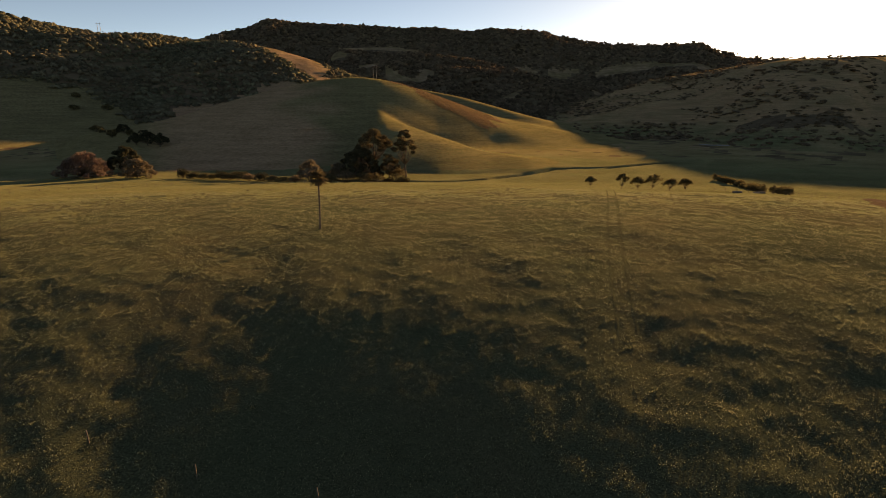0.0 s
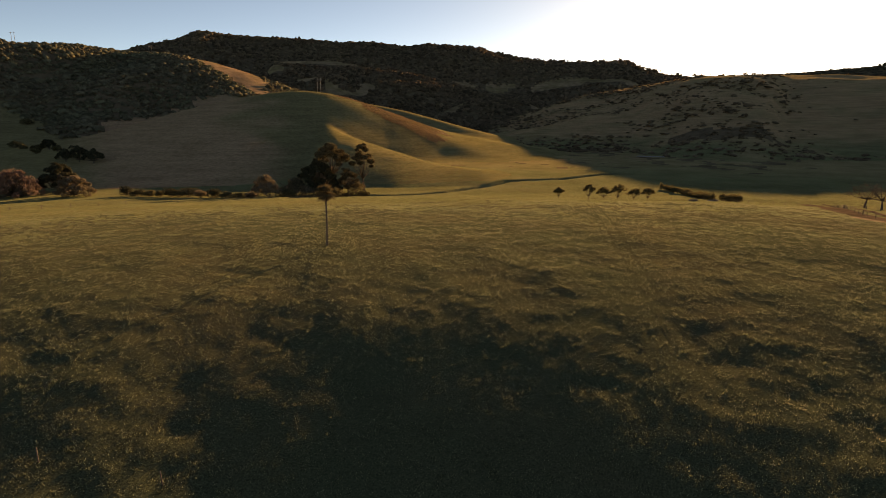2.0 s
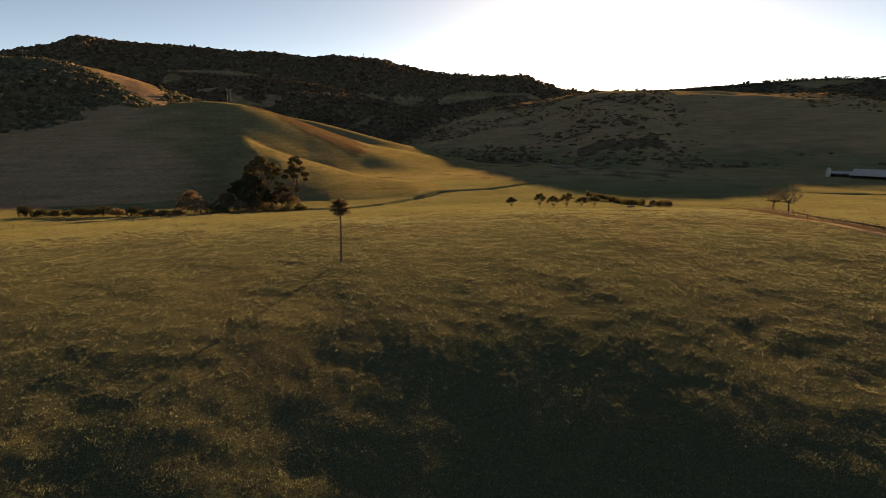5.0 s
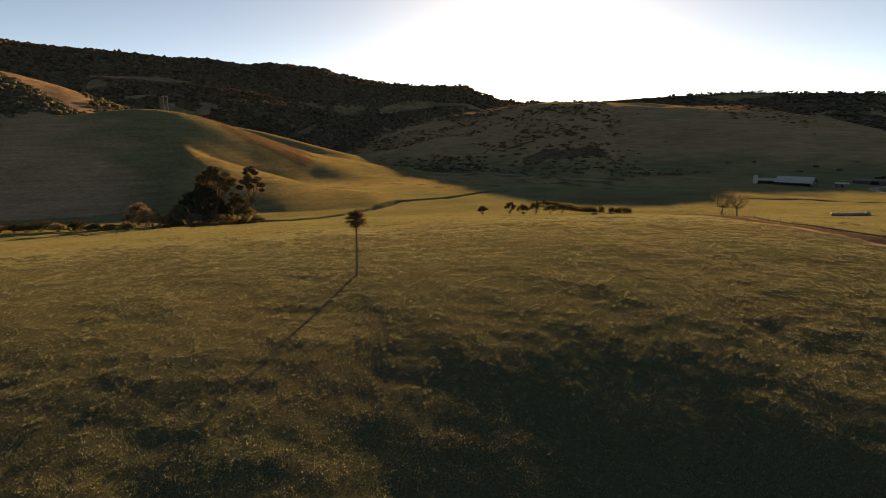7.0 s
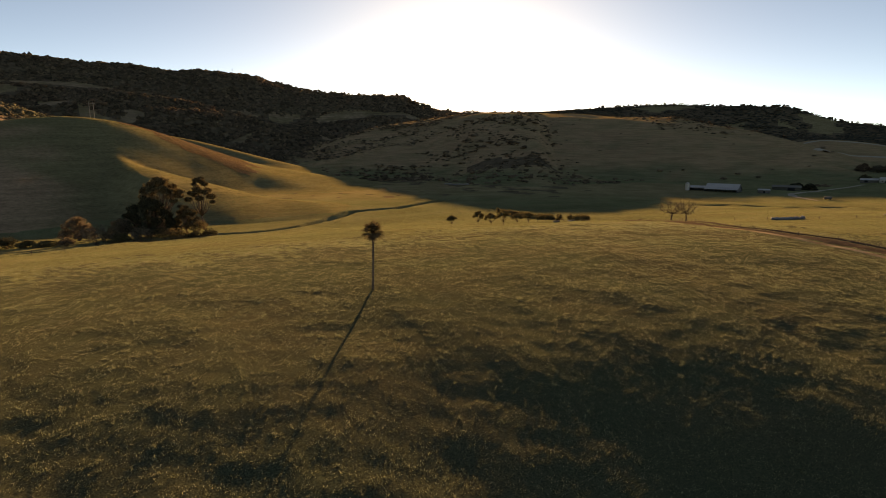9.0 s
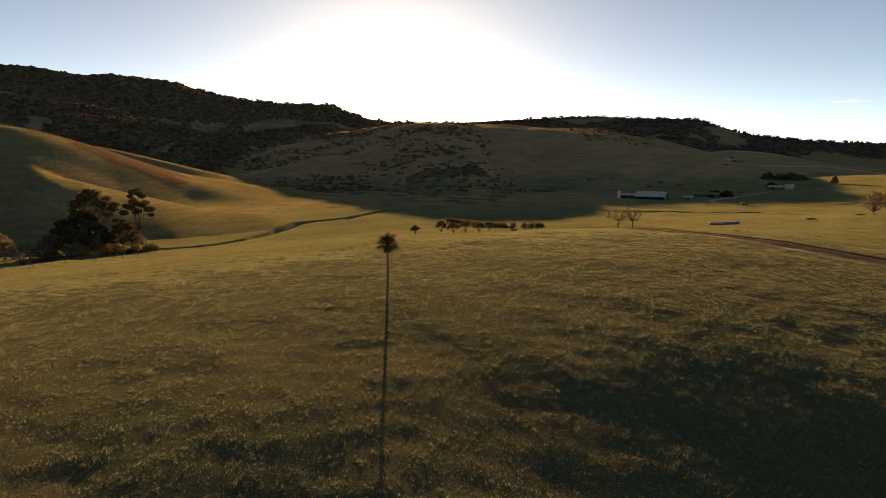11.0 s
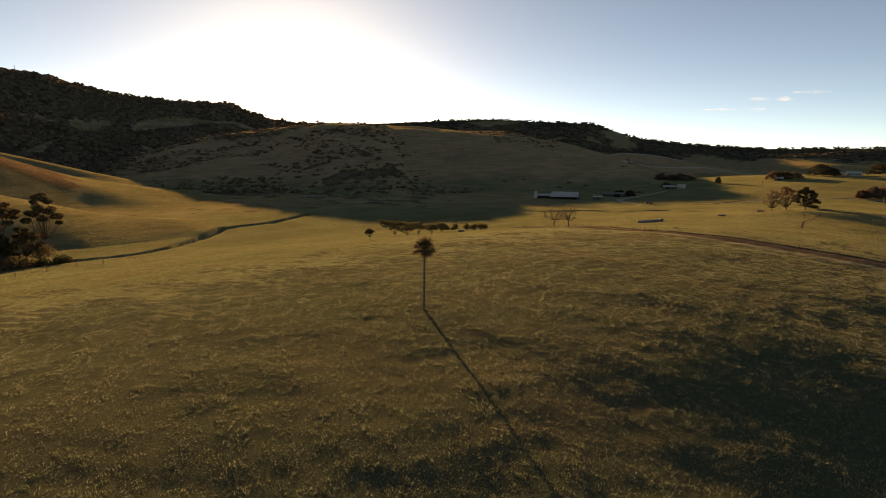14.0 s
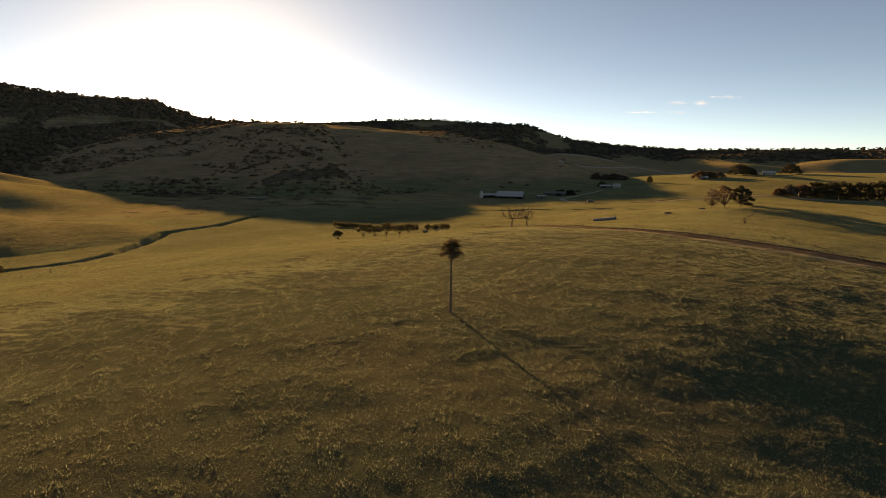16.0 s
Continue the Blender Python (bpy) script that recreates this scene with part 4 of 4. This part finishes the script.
# ---- farm buildings ----
def gable_shed(name, label, category, x, y, turn, length, depth, eave, ridge, wall, roof, open_front=False, doors=(), windows=(), posts=0, z=None):
    """A shed along its local x: walls, a ribbed gable roof with overhang, posts and openings."""
    root = thing(name, label, category, x, y, z, turn)
    L, D, t = length / 2, depth / 2, 0.2
    sides = [("back", (-L, D - t, -1.2), (L, D, eave)), ("end", (-L, -D, -1.2), (-L + t, D - t, eave)), ("end", (L - t, -D, -1.2), (L, D - t, eave))]
    if not open_front:
        sides.append(("front", (-L + t, -D, -1.2), (L - t, -D + t, eave)))
    for _, lo, hi in sides:
        b = Builder()
        b.box(lo, hi)
        part("wall", b, wall, root)
    for s in (-1, 1):
        b = Builder()
        x0, x1 = (-L, -L + t) if s < 0 else (L - t, L)
        b.add([(x0, -D, eave), (x0, D, eave), (x0, 0, ridge), (x1, -D, eave), (x1, D, eave), (x1, 0, ridge)], tris=[(0, 1, 2), (3, 5, 4)], quads=[(0, 2, 5, 3), (2, 1, 4, 5)])
        part("gable", b, wall, root)
    n = max(10, int(length / 1.2))
    for s in (-1, 1):
        b = Builder()
        xs = np.linspace(-L - 0.5, L + 0.5, n * 2 + 1)
        lift = np.where(np.arange(len(xs)) % 2, 0.10, 0.03)
        slope = (ridge - eave) / D
        top, edge = np.column_stack([xs, np.zeros_like(xs), ridge + lift]), np.column_stack([xs, np.full_like(xs, s * (D + 0.6)), eave - 0.6 * slope + lift])
        v = np.concatenate([top, edge, top - [0, 0, 0.16], edge - [0, 0, 0.16]])
        m = len(xs)
        i = np.arange(m - 1)
        q = np.concatenate([np.stack([i, i + 1, m + i + 1, m + i], 1), np.stack([2 * m + i, 3 * m + i, 3 * m + i + 1, 2 * m + i + 1], 1), np.stack([m + i, m + i + 1, 3 * m + i + 1, 3 * m + i], 1)])
        b.add(v, quads=q)
        part("roof_sheet", b, roof, root)
    b = Builder()
    b.tube([(-L - 0.5, 0, ridge + 0.12), (L + 0.5, 0, ridge + 0.12)], [0.18, 0.18], 6)
    part("ridge_cap", b, roof, root)
    for k in range(posts):
        b = Builder()
        px = -L + 0.4 + (2 * L - 0.8) * k / max(1, posts - 1)
        b.box((px - 0.12, -D + 0.05, -1), (px + 0.12, -D + 0.3, eave))
        part("post", b, STEEL, root)
    for px, w, h in doors:
        b = Builder()
        b.box((px - w / 2, -D - 0.06, 0), (px + w / 2, -D + 0.02, h))
        part("door", b, DARK, root)
    for px, w, h, z0 in windows:
        b = Builder()
        b.box((px - w / 2 - 0.12, -D - 0.04, z0 - 0.12), (px + w / 2 + 0.12, -D + 0.02, z0 + h + 0.12))
        window = part("window", b, WHITE_WALL, root, "pale window frame")
        b = Builder()
        b.box((px - w / 2, -D - 0.06, z0), (px + w / 2, -D - 0.03, z0 + h))
        part("pane", b, DARK, window, "dark glass pane")
    return root


def silo(label, x, y, radius, height):
    root = thing("silo", label, "silo", x, y)
    b = Builder()
    zs = np.linspace(0.0, height, 12)
    b.tube(np.column_stack([zs * 0, zs * 0, zs]), np.where(np.arange(12) % 2, radius, radius * 0.97), 16)
    part("body", b, WHITE_WALL, root, smooth=True)
    b = Builder()
    b.tube([(0, 0, height), (0, 0, height + radius * 0.5), (0, 0, height + radius * 0.8)], [radius * 1.03, radius * 0.6, 0.1], 16)
    part("cone_roof", b, TIN, root, smooth=True)


gable_shed("dairy_shed", "large open dairy shed with a broad pale tin roof", "shed", 440, 331, -68, 28, 24, 2.6, 7.0, GREY_WALL, TIN, True, posts=8)
gable_shed("dairy_annex", "narrow annex with a pale tin roof beside the dairy shed", "shed", 432, 351, -52, 18, 10, 3.0, 4.4, GREY_WALL, TIN, True, posts=4)
silo("short white feed silo beside the dairy", 421, 356, 2.0, 6.5)
gable_shed("machinery_shed", "green-grey machinery shed with one dark doorway", "shed", 512, 312, -60, 24, 11, 3.6, 5.0, GREEN_WALL, GREY_WALL, doors=((4, 6, 3.2),))
gable_shed("milk_room", "small grey lean-to building near the dairy", "shed", 458, 303, -52, 9, 6, 2.8, 3.6, GREY_WALL, TIN, doors=((0, 1.2, 2.1),))
gable_shed("farmhouse", "small white farmhouse at the foot of the ridge", "house", 663, 290, -64, 9, 8, 3.8, 5.6, WHITE_WALL, TIN, doors=((0, 1.0, 2.1),), windows=((-2.6, 1.2, 1.2, 1.0), (2.6, 1.2, 1.2, 1.0)))
gable_shed("outbuilding", "long low grey outbuilding beside the white farmhouse", "shed", 666, 306, -64, 16, 7, 2.8, 4.2, GREY_WALL, TIN, doors=((-3, 3, 2.3),))
gable_shed("far_homestead", "white homestead between two large dark trees", "house", 832, 128, -80, 16, 9, 3.2, 5.4, WHITE_WALL, TIN, doors=((0, 1.2, 2.1),), windows=((-6, 1.6, 1.3, 1.0), (-3, 1.6, 1.3, 1.0), (3, 1.6, 1.3, 1.0), (6, 1.6, 1.3, 1.0)))
gable_shed("far_barn", "long white outbuilding beside the homestead", "shed", 836, 145, -80, 12, 6, 2.8, 4.0, WHITE_WALL, TIN, doors=((0, 2.4, 2.3),))
gable_shed("far_cottage", "pale cottage roof showing among dark trees", "house", 618, 70, -85, 9, 8, 3.4, 7.0, WHITE_WALL, TIN, windows=((-3, 1.5, 1.2, 1.0), (3, 1.5, 1.2, 1.0)))
gable_shed("field_shed", "small grey roof beside russet farm trees", "shed", 758, 199, -75, 10, 6, 2.8, 4.2, GREY_WALL, TIN, doors=((0, 2.4, 2.2),))


def silage_tube(x, y, length, turn):
    root = thing("silage_tube", "long sagging white plastic silage tube on grass", "silage tube", x, y, turn=turn)
    n, sides = 40, 12
    rng = np.random.RandomState(4)
    b = Builder()
    xs = np.linspace(-length / 2, length / 2, n)
    zs = np.array([ground_at(x + q * math.cos(radians(turn)), y + q * math.sin(radians(turn))) for q in xs]) - root.matrix_world.translation.z
    r = 0.6 + 0.1 * np.sin(xs * 2.6) + 0.05 * rng.normal(size=n)
    r[[0, -1]] = 0.15
    b.tube(np.column_stack([xs, 0.15 * np.sin(xs), zs + r * 0.75]), r, sides)
    part("wrapping", b, PLASTIC, root, smooth=True)


silage_tube(182, 135, 13, -35)
silage_tube(275, 550, 29, -41)


def feed_trailer(x, y, turn):
    root = thing("feed_trailer", "pale boxy feed trailer parked on the meadow", "trailer", x, y, turn=turn)
    b = Builder()
    b.box((-2.6, -1.1, 0.8), (2.6, 1.1, 2.6))
    part("body", b, GREY_WALL, root)
    b = Builder()
    b.box((-2.7, -1.15, 0.6), (2.7, 1.15, 0.8))
    part("chassis", b, STEEL, root)
    for px in (-1.6, 1.6):
        for py in (-1.05, 1.05):
            b = Builder()
            b.tube([(px, py - 0.15, 0.45), (px, py + 0.15, 0.45)], [0.45, 0.45], 14)
            part("wheel", b, DARK, root)
    b = Builder()
    b.tube([(2.7, 0, 0.7), (4.0, 0, 0.55)], [0.06, 0.06], 5)
    part("drawbar", b, STEEL, root)


feed_trailer(445, 243, -50)


def trough(label, x, y, turn, length=3.0):
    root = thing("water_trough", label, "trough", x, y, turn=turn)
    h, w, t = 0.6, 0.55, 0.12
    for lo, hi in (((-length / 2, -w, 0), (length / 2, -w + t, h)), ((-length / 2, w - t, 0), (length / 2, w, h)), ((-length / 2, -w + t, 0), (-length / 2 + t, w - t, h)), ((length / 2 - t, -w + t, 0), (length / 2, w - t, h))):
        b = Builder()
        b.box(lo, hi)
        part("side", b, CONCRETE, root)
    b = Builder()
    b.box((-length / 2 + t, -w + t, 0.05), (length / 2 - t, w - t, h - 0.1))
    part("water", b, WATER, root)


trough("concrete water trough on trampled ground by the hedge", 108, 181, 20, 4.5)
trough("low feed trough standing out on the meadow", 217.6, 114.6, -35, 4.0)
trough("low feed trough standing below the grove", 240.2, 102.9, -35, 4.0)
trough("concrete water trough near the saplings' end", 101, 182, 10, 3.0)


# ---- woods on the hills ----
def icosahedron():
    p = (1 + 5 ** 0.5) / 2
    v = np.array([(-1, p, 0), (1, p, 0), (-1, -p, 0), (1, -p, 0), (0, -1, p), (0, 1, p), (0, -1, -p), (0, 1, -p), (p, 0, -1), (p, 0, 1), (-p, 0, -1), (-p, 0, 1)], float)
    f = np.array([(0, 11, 5), (0, 5, 1), (0, 1, 7), (0, 7, 10), (0, 10, 11), (1, 5, 9), (5, 11, 4), (11, 10, 2), (10, 7, 6), (7, 1, 8), (3, 9, 4), (3, 4, 2), (3, 2, 6), (3, 6, 8), (3, 8, 9), (4, 9, 5), (2, 4, 11), (6, 2, 10), (8, 6, 7), (9, 8, 1)])
    return v / np.linalg.norm(v[0]), f


def scatter_woods(name, form, count, lo, hi, b0, b1, size, seed, label, thin=0.0, lumps=1, tall=0.7, mat=CANOPY, sprays=0):
    """Uneven crowns, each of rough lumps under leaf sprays, over the wooded parts of one hill."""
    rng = np.random.RandomState(seed)
    r = np.sqrt(rng.uniform(lo * lo, hi * hi, count))
    a = np.radians(rng.uniform(b0, b1, count))
    x, y = r * np.sin(a), r * np.cos(a)
    z, f = land(x, y)
    keep = (f == FORMS[form]) & (rng.rand(count) < np.maximum(woods(x, y, f), thin))
    x, y, z = x[keep], y[keep], z[keep]
    base, tri = icosahedron()
    tri = tri[base[tri].mean(1)[:, 2] > -0.45]
    b = Builder()
    for k in range(lumps):
        n = len(x)
        s = size * np.clip(np.exp(0.38 * rng.normal(size=n)), 0.4, 2.1) * (0.92 if k == 0 else 0.62)
        off = rng.normal(size=(n, 3)) * size * (0.1 if k == 0 else 0.55)
        c = np.stack([x, y, z + s * 0.12], 1) + off * [1, 1, 0.35]
        high = tall * rng.uniform(0.7, 1.5, (n, 1, 1))
        v = base[None] * (1 + 0.27 * rng.normal(size=(n, 12, 1))) * s[:, None, None] * np.concatenate([np.ones((n, 1, 2)), high], 2) + c[:, None]
        b.add(v.reshape(-1, 3), tris=(tri[None] + np.arange(n)[:, None, None] * 12).reshape(-1, 3))
        if sprays and k == 0:
            d = rng.normal(size=(n, sprays, 3))
            d[..., 2] = np.abs(d[..., 2])
            d /= np.linalg.norm(d, axis=2)[..., None]
            at = c[:, None] + d * s[:, None, None] * rng.uniform(0.8, 1.25, (n, sprays, 1)) * np.concatenate([np.ones((n, 1, 2)), high], 2)
            b.leaves(at.reshape(-1, 3), 0.42 * size, rng, 1.4)
    return tagged(new(name, b.mesh(name, mat, True)), label, "woods", kind="stuff")


scatter_woods("shoulder_woods", "wooded_shoulder", 21000, 660, 1330, -50, 0, 3.4, 1, "dense dark bush covering the hill's shoulder", sprays=6, tall=0.6, mat=SHOULDER_WOODS)
scatter_woods("escarpment_woods", "escarpment", 38000, 1150, 2790, -46, 36, 5.6, 2, "forest over the far escarpment")
scatter_woods("spur_woods", "spur", 20000, 900, 1800, -16, 26, 4.4, 3, "forest on the middle spur", sprays=3)
scatter_woods("ridge_woods", "sun_ridge", 30000, 600, 1310, 6, 74, 2.9, 4, "bush and scrub over the shaded ridge", 0.004, tall=0.38, mat=SCRUB)
scatter_woods("range_woods", "far_range", 24000, 1500, 2120, 24, 104, 3.9, 5, "tree cover along the far range", 0.0, tall=0.28, mat=FAR_WOODS)


def crest_trees(name, form, count, b0, b1, height, seed, label, mat=CANOPY, drop=0.03, clump=1.0):
    """Separate trees along a hill's crest, each a thin trunk under three small lumps of crown."""
    rng = np.random.RandomState(seed)
    az = rng.uniform(b0, b1, count)
    az = az[rng.rand(count) < np.clip(0.5 + clump * np.sin(az * 5.1 + seed) * np.sin(az * 2.3), 0.08, 1)]
    dist = np.array([float(np.ravel(crest(form, np.array([a]), 0)[1])[0]) for a in az]) * (1 - drop * rng.rand(len(az)))
    x, y = dist * np.sin(np.radians(az)), dist * np.cos(np.radians(az))
    z, _ = land(x, y)
    base, tri = icosahedron()
    b = Builder()
    for px, py, pz in zip(x, y, z):
        h = height * rng.uniform(0.55, 1.3)
        b.tube([(px, py, pz - 2), (px, py, pz + h * 0.7)], [h * 0.035, h * 0.02], 4)
        for _ in range(4):
            c = np.array([px, py, pz + h * rng.uniform(0.3, 0.8)]) + rng.normal(size=3) * h * [0.22, 0.22, 0.04]
            b.add(base * (1 + 0.25 * rng.normal(size=(12, 1))) * h * rng.uniform(0.2, 0.36) * [1, 1, 0.75] + c, tris=tri)
    return tagged(new(name, b.mesh(name, mat, True)), label, "trees", kind="stuff")


crest_trees("skyline_trees", "escarpment", 330, 12, 33, 15, 51, "separate tall trees along the escarpment's skyline")
crest_trees("ridge_trees", "sun_ridge", 170, 27, 60, 5.5, 52, "scattered trees along the crest of the ridge")
crest_trees("range_trees", "far_range", 1050, 44, 100, 8.0, 53, "broken line of trees along the far range", FAR_WOODS)


# ---- grass of the pasture ----
def tufts(name, count, seed, label, low, high, blades, width, drift_scale, drift_amount, spread, area, outside=None, mat=BLADE, on=("near",), fern=None):
    """Tufts of bent blades, thicker in drifts, clear of the track and the creek."""
    rng = np.random.RandomState(seed)
    x, y = rng.uniform(area[0], area[1], count), area[2] + (area[3] - area[2]) * rng.uniform(0, 1, count) ** 1.15
    drift = 0.55 + drift_amount * (wave(x, y, drift_scale, 91) + 0.7 * wave(x, y, drift_scale * 4, 92))
    z, form = land(x, y)
    keep = (rng.rand(count) < np.clip(drift, 0.06, 1)) & (line_distance(x, y, TRACK) > 2.9 + 0.6 * wave(x, y, 3, 95)) & (line_distance(x, y, CREEK) > 3.0)
    keep &= (line_distance(x, y, WHEEL_LEFT) > 0.12) & (line_distance(x, y, WHEEL_RIGHT) > 0.12)
    rim = np.minimum(np.minimum(x - area[0], area[1] - x), area[3] - y) / 26
    keep &= rng.rand(count) < smooth01(rim)
    keep &= (form == 0) | (np.degrees(np.arctan2(x, y)) > -15 + 3 * rng.rand(count))
    keep &= np.isin(form, [FORMS.get(f, 0) for f in on])
    if fern is not None:
        keep &= fern_zone(x, y, form) == fern
    if outside:
        keep &= ~((x > outside[0] + 14) & (x < outside[1] - 14) & (y > outside[2]) & (y < outside[3] - 16))
    x, y, z, drift = x[keep], y[keep], z[keep], drift[keep]
    n = len(x)
    h = (low + (high - low) * np.clip(drift, 0, 1.2)) * rng.uniform(0.6, 1.4, n)
    b = Builder()
    turn = rng.uniform(0, 6.28, n)
    for k in range(blades):
        a = turn + k * 6.283 / blades + rng.uniform(-0.5, 0.5, n)
        c, s = np.cos(a), np.sin(a)
        w, lean, d = width * rng.uniform(0.6, 1.4, n), h * rng.uniform(0.4, 1.3, n), spread * rng.rand(n)
        base = np.stack([x + d * c, y + d * s, z - 0.02], 1)
        side = np.stack([-s * w, c * w, 0 * w], 1)
        tip = base + np.stack([c * lean, s * lean, h * rng.uniform(0.6, 1.1, n)], 1)
        b.add(np.stack([base - side, base + side, tip], 1).reshape(-1, 3), tris=np.arange(n * 3).reshape(-1, 3))
    return tagged(new(name, b.mesh(name, mat)), label, "grass", kind="stuff")


NEAR = (-108, 118, 22, 150)
tufts("grass", 500000, 6, "short green-gold pasture grass", 0.05, 0.12, 3, 0.036, 1.7, 0.2, 0.16, NEAR)


def clumps(name, count, seed, label, area, blades, mat):
    """Ungrazed mounds of grass: each a low dome of fine blades that lean outwards, gathered in uneven drifts."""
    rng = np.random.RandomState(seed)
    x, y = rng.uniform(area[0], area[1], count), area[2] + (area[3] - area[2]) * rng.uniform(0, 1, count) ** 1.1
    drift = 0.5 + 0.34 * wave(x, y, 3.4, 94) + 0.22 * wave(x, y, 11.0, 95) + 0.18 * wave(x, y, 34.0, 96)
    keep = (rng.rand(count) < np.clip(drift, 0.02, 1)) & (line_distance(x, y, TRACK) > 3.4) & (line_distance(x, y, VERGE) > 1.0) & (line_distance(x, y, WHEEL_LEFT) > 0.3) & (line_distance(x, y, WHEEL_RIGHT) > 0.3)
    rim = np.minimum(np.minimum(x - area[0], area[1] - x), area[3] - y) / 20
    keep &= rng.rand(count) < smooth01(rim)
    x, y, drift = x[keep], y[keep], np.clip(drift[keep], 0.1, 1.2)
    z, n = land(x, y)[0], int(keep.sum())
    across, tall = rng.uniform(0.18, 0.50, n) * (0.7 + 0.5 * drift), rng.uniform(0.09, 0.22, n) * (0.7 + 0.5 * drift)
    long, turn = rng.uniform(1.0, 1.9, n), rng.uniform(0, 3.14, n)
    b = Builder()
    for _ in range(blades):
        a, f = rng.uniform(0, 6.283, n), np.sqrt(rng.rand(n))
        u, v = across * f * np.cos(a) * long, across * f * np.sin(a)
        dx, dy = u * np.cos(turn) - v * np.sin(turn), u * np.sin(turn) + v * np.cos(turn)
        h = tall * (1.08 - 0.75 * f * f) * rng.uniform(0.65, 1.15, n)
        out = a + turn + rng.uniform(-0.9, 0.9, n)
        c, s, w = np.cos(out), np.sin(out), rng.uniform(0.012, 0.026, n)
        base = np.stack([x + dx, y + dy, z - 0.01], 1)
        side = np.stack([-s * w, c * w, 0 * w], 1)
        lean = h * rng.uniform(0.2, 0.9, n)
        tip = base + np.stack([c * lean, s * lean, h], 1)
        b.add(np.stack([base - side, base + side, tip], 1).reshape(-1, 3), tris=np.arange(n * 3).reshape(-1, 3))
    return tagged(new(name, b.mesh(name, mat)), label, "grass", kind="stuff")


clumps("grass_clumps", 66000, 7, "uneven mounds of taller ungrazed grass in the pasture", NEAR, 20, CLUMP)
tufts("far_grass", 230000, 8, "green-gold grass of the meadows beyond the knoll", 0.08, 0.15, 3, 0.15, 4.0, 0.2, 0.3, (-190, 300, 10, 330), NEAR, mat=TUSSOCK)
tufts("valley_grass", 70000, 11, "coarse grass along the creek flat", 0.10, 0.2, 3, 0.26, 6.0, 0.2, 0.4, (-170, 230, 190, 420), mat=TUSSOCK, on=("near",))
tufts("hill_tussocks", 120000, 9, "coarse golden tussocks over the grassy hill", 0.10, 0.22, 3, 0.22, 14.0, 0.2, 0.6, (-260, 200, 320, 690), mat=TUSSOCK, on=("grass_hill", "front_spur"), fern=False)
tufts("bracken", 60000, 10, "rust-brown bracken bank below the hill's crest", 0.2, 0.42, 3, 0.3, 12.0, 0.15, 0.5, (-70, 80, 520, 660), mat=FERN, on=("grass_hill",), fern=True)


# ---- wisps of high cloud ----
def cloud(label, bearing, height_angle, width, tall, seed, far=4300.0):
    rng = np.random.RandomState(seed)
    b = Builder()
    base, tri = icosahedron()
    for k in range(4):
        u = np.clip(rng.normal(size=2), -1.5, 1.5) * [0.22, 0.15]
        c = np.array([u[0] * width, 0, u[1] * tall])
        v = base * [width * 0.24 * rng.uniform(0.5, 1.5), 18, tall * 0.26 * rng.uniform(0.5, 1.3)] + c
        b.add(v, tris=tri)
    root = new("cloud", b.mesh("cloud", CLOUD, True))
    a = radians(bearing)
    root.matrix_world = pose(far * math.sin(a), far * math.cos(a), EYE_HEIGHT + far * math.tan(radians(height_angle)), 0, 4, -bearing)
    return tagged(root, label, "cloud", kind="stuff")


cloud("thin pale wisp of high cloud", 76.5, 5.8, 340, 70, 1)
cloud("thin pale wisp of high cloud", 80.7, 6.05, 340, 44, 2)
cloud("faint streak of high cloud", 72.2, 4.9, 300, 30, 3)
cloud("faint streak of high cloud", 76.0, 4.76, 170, 34, 4)
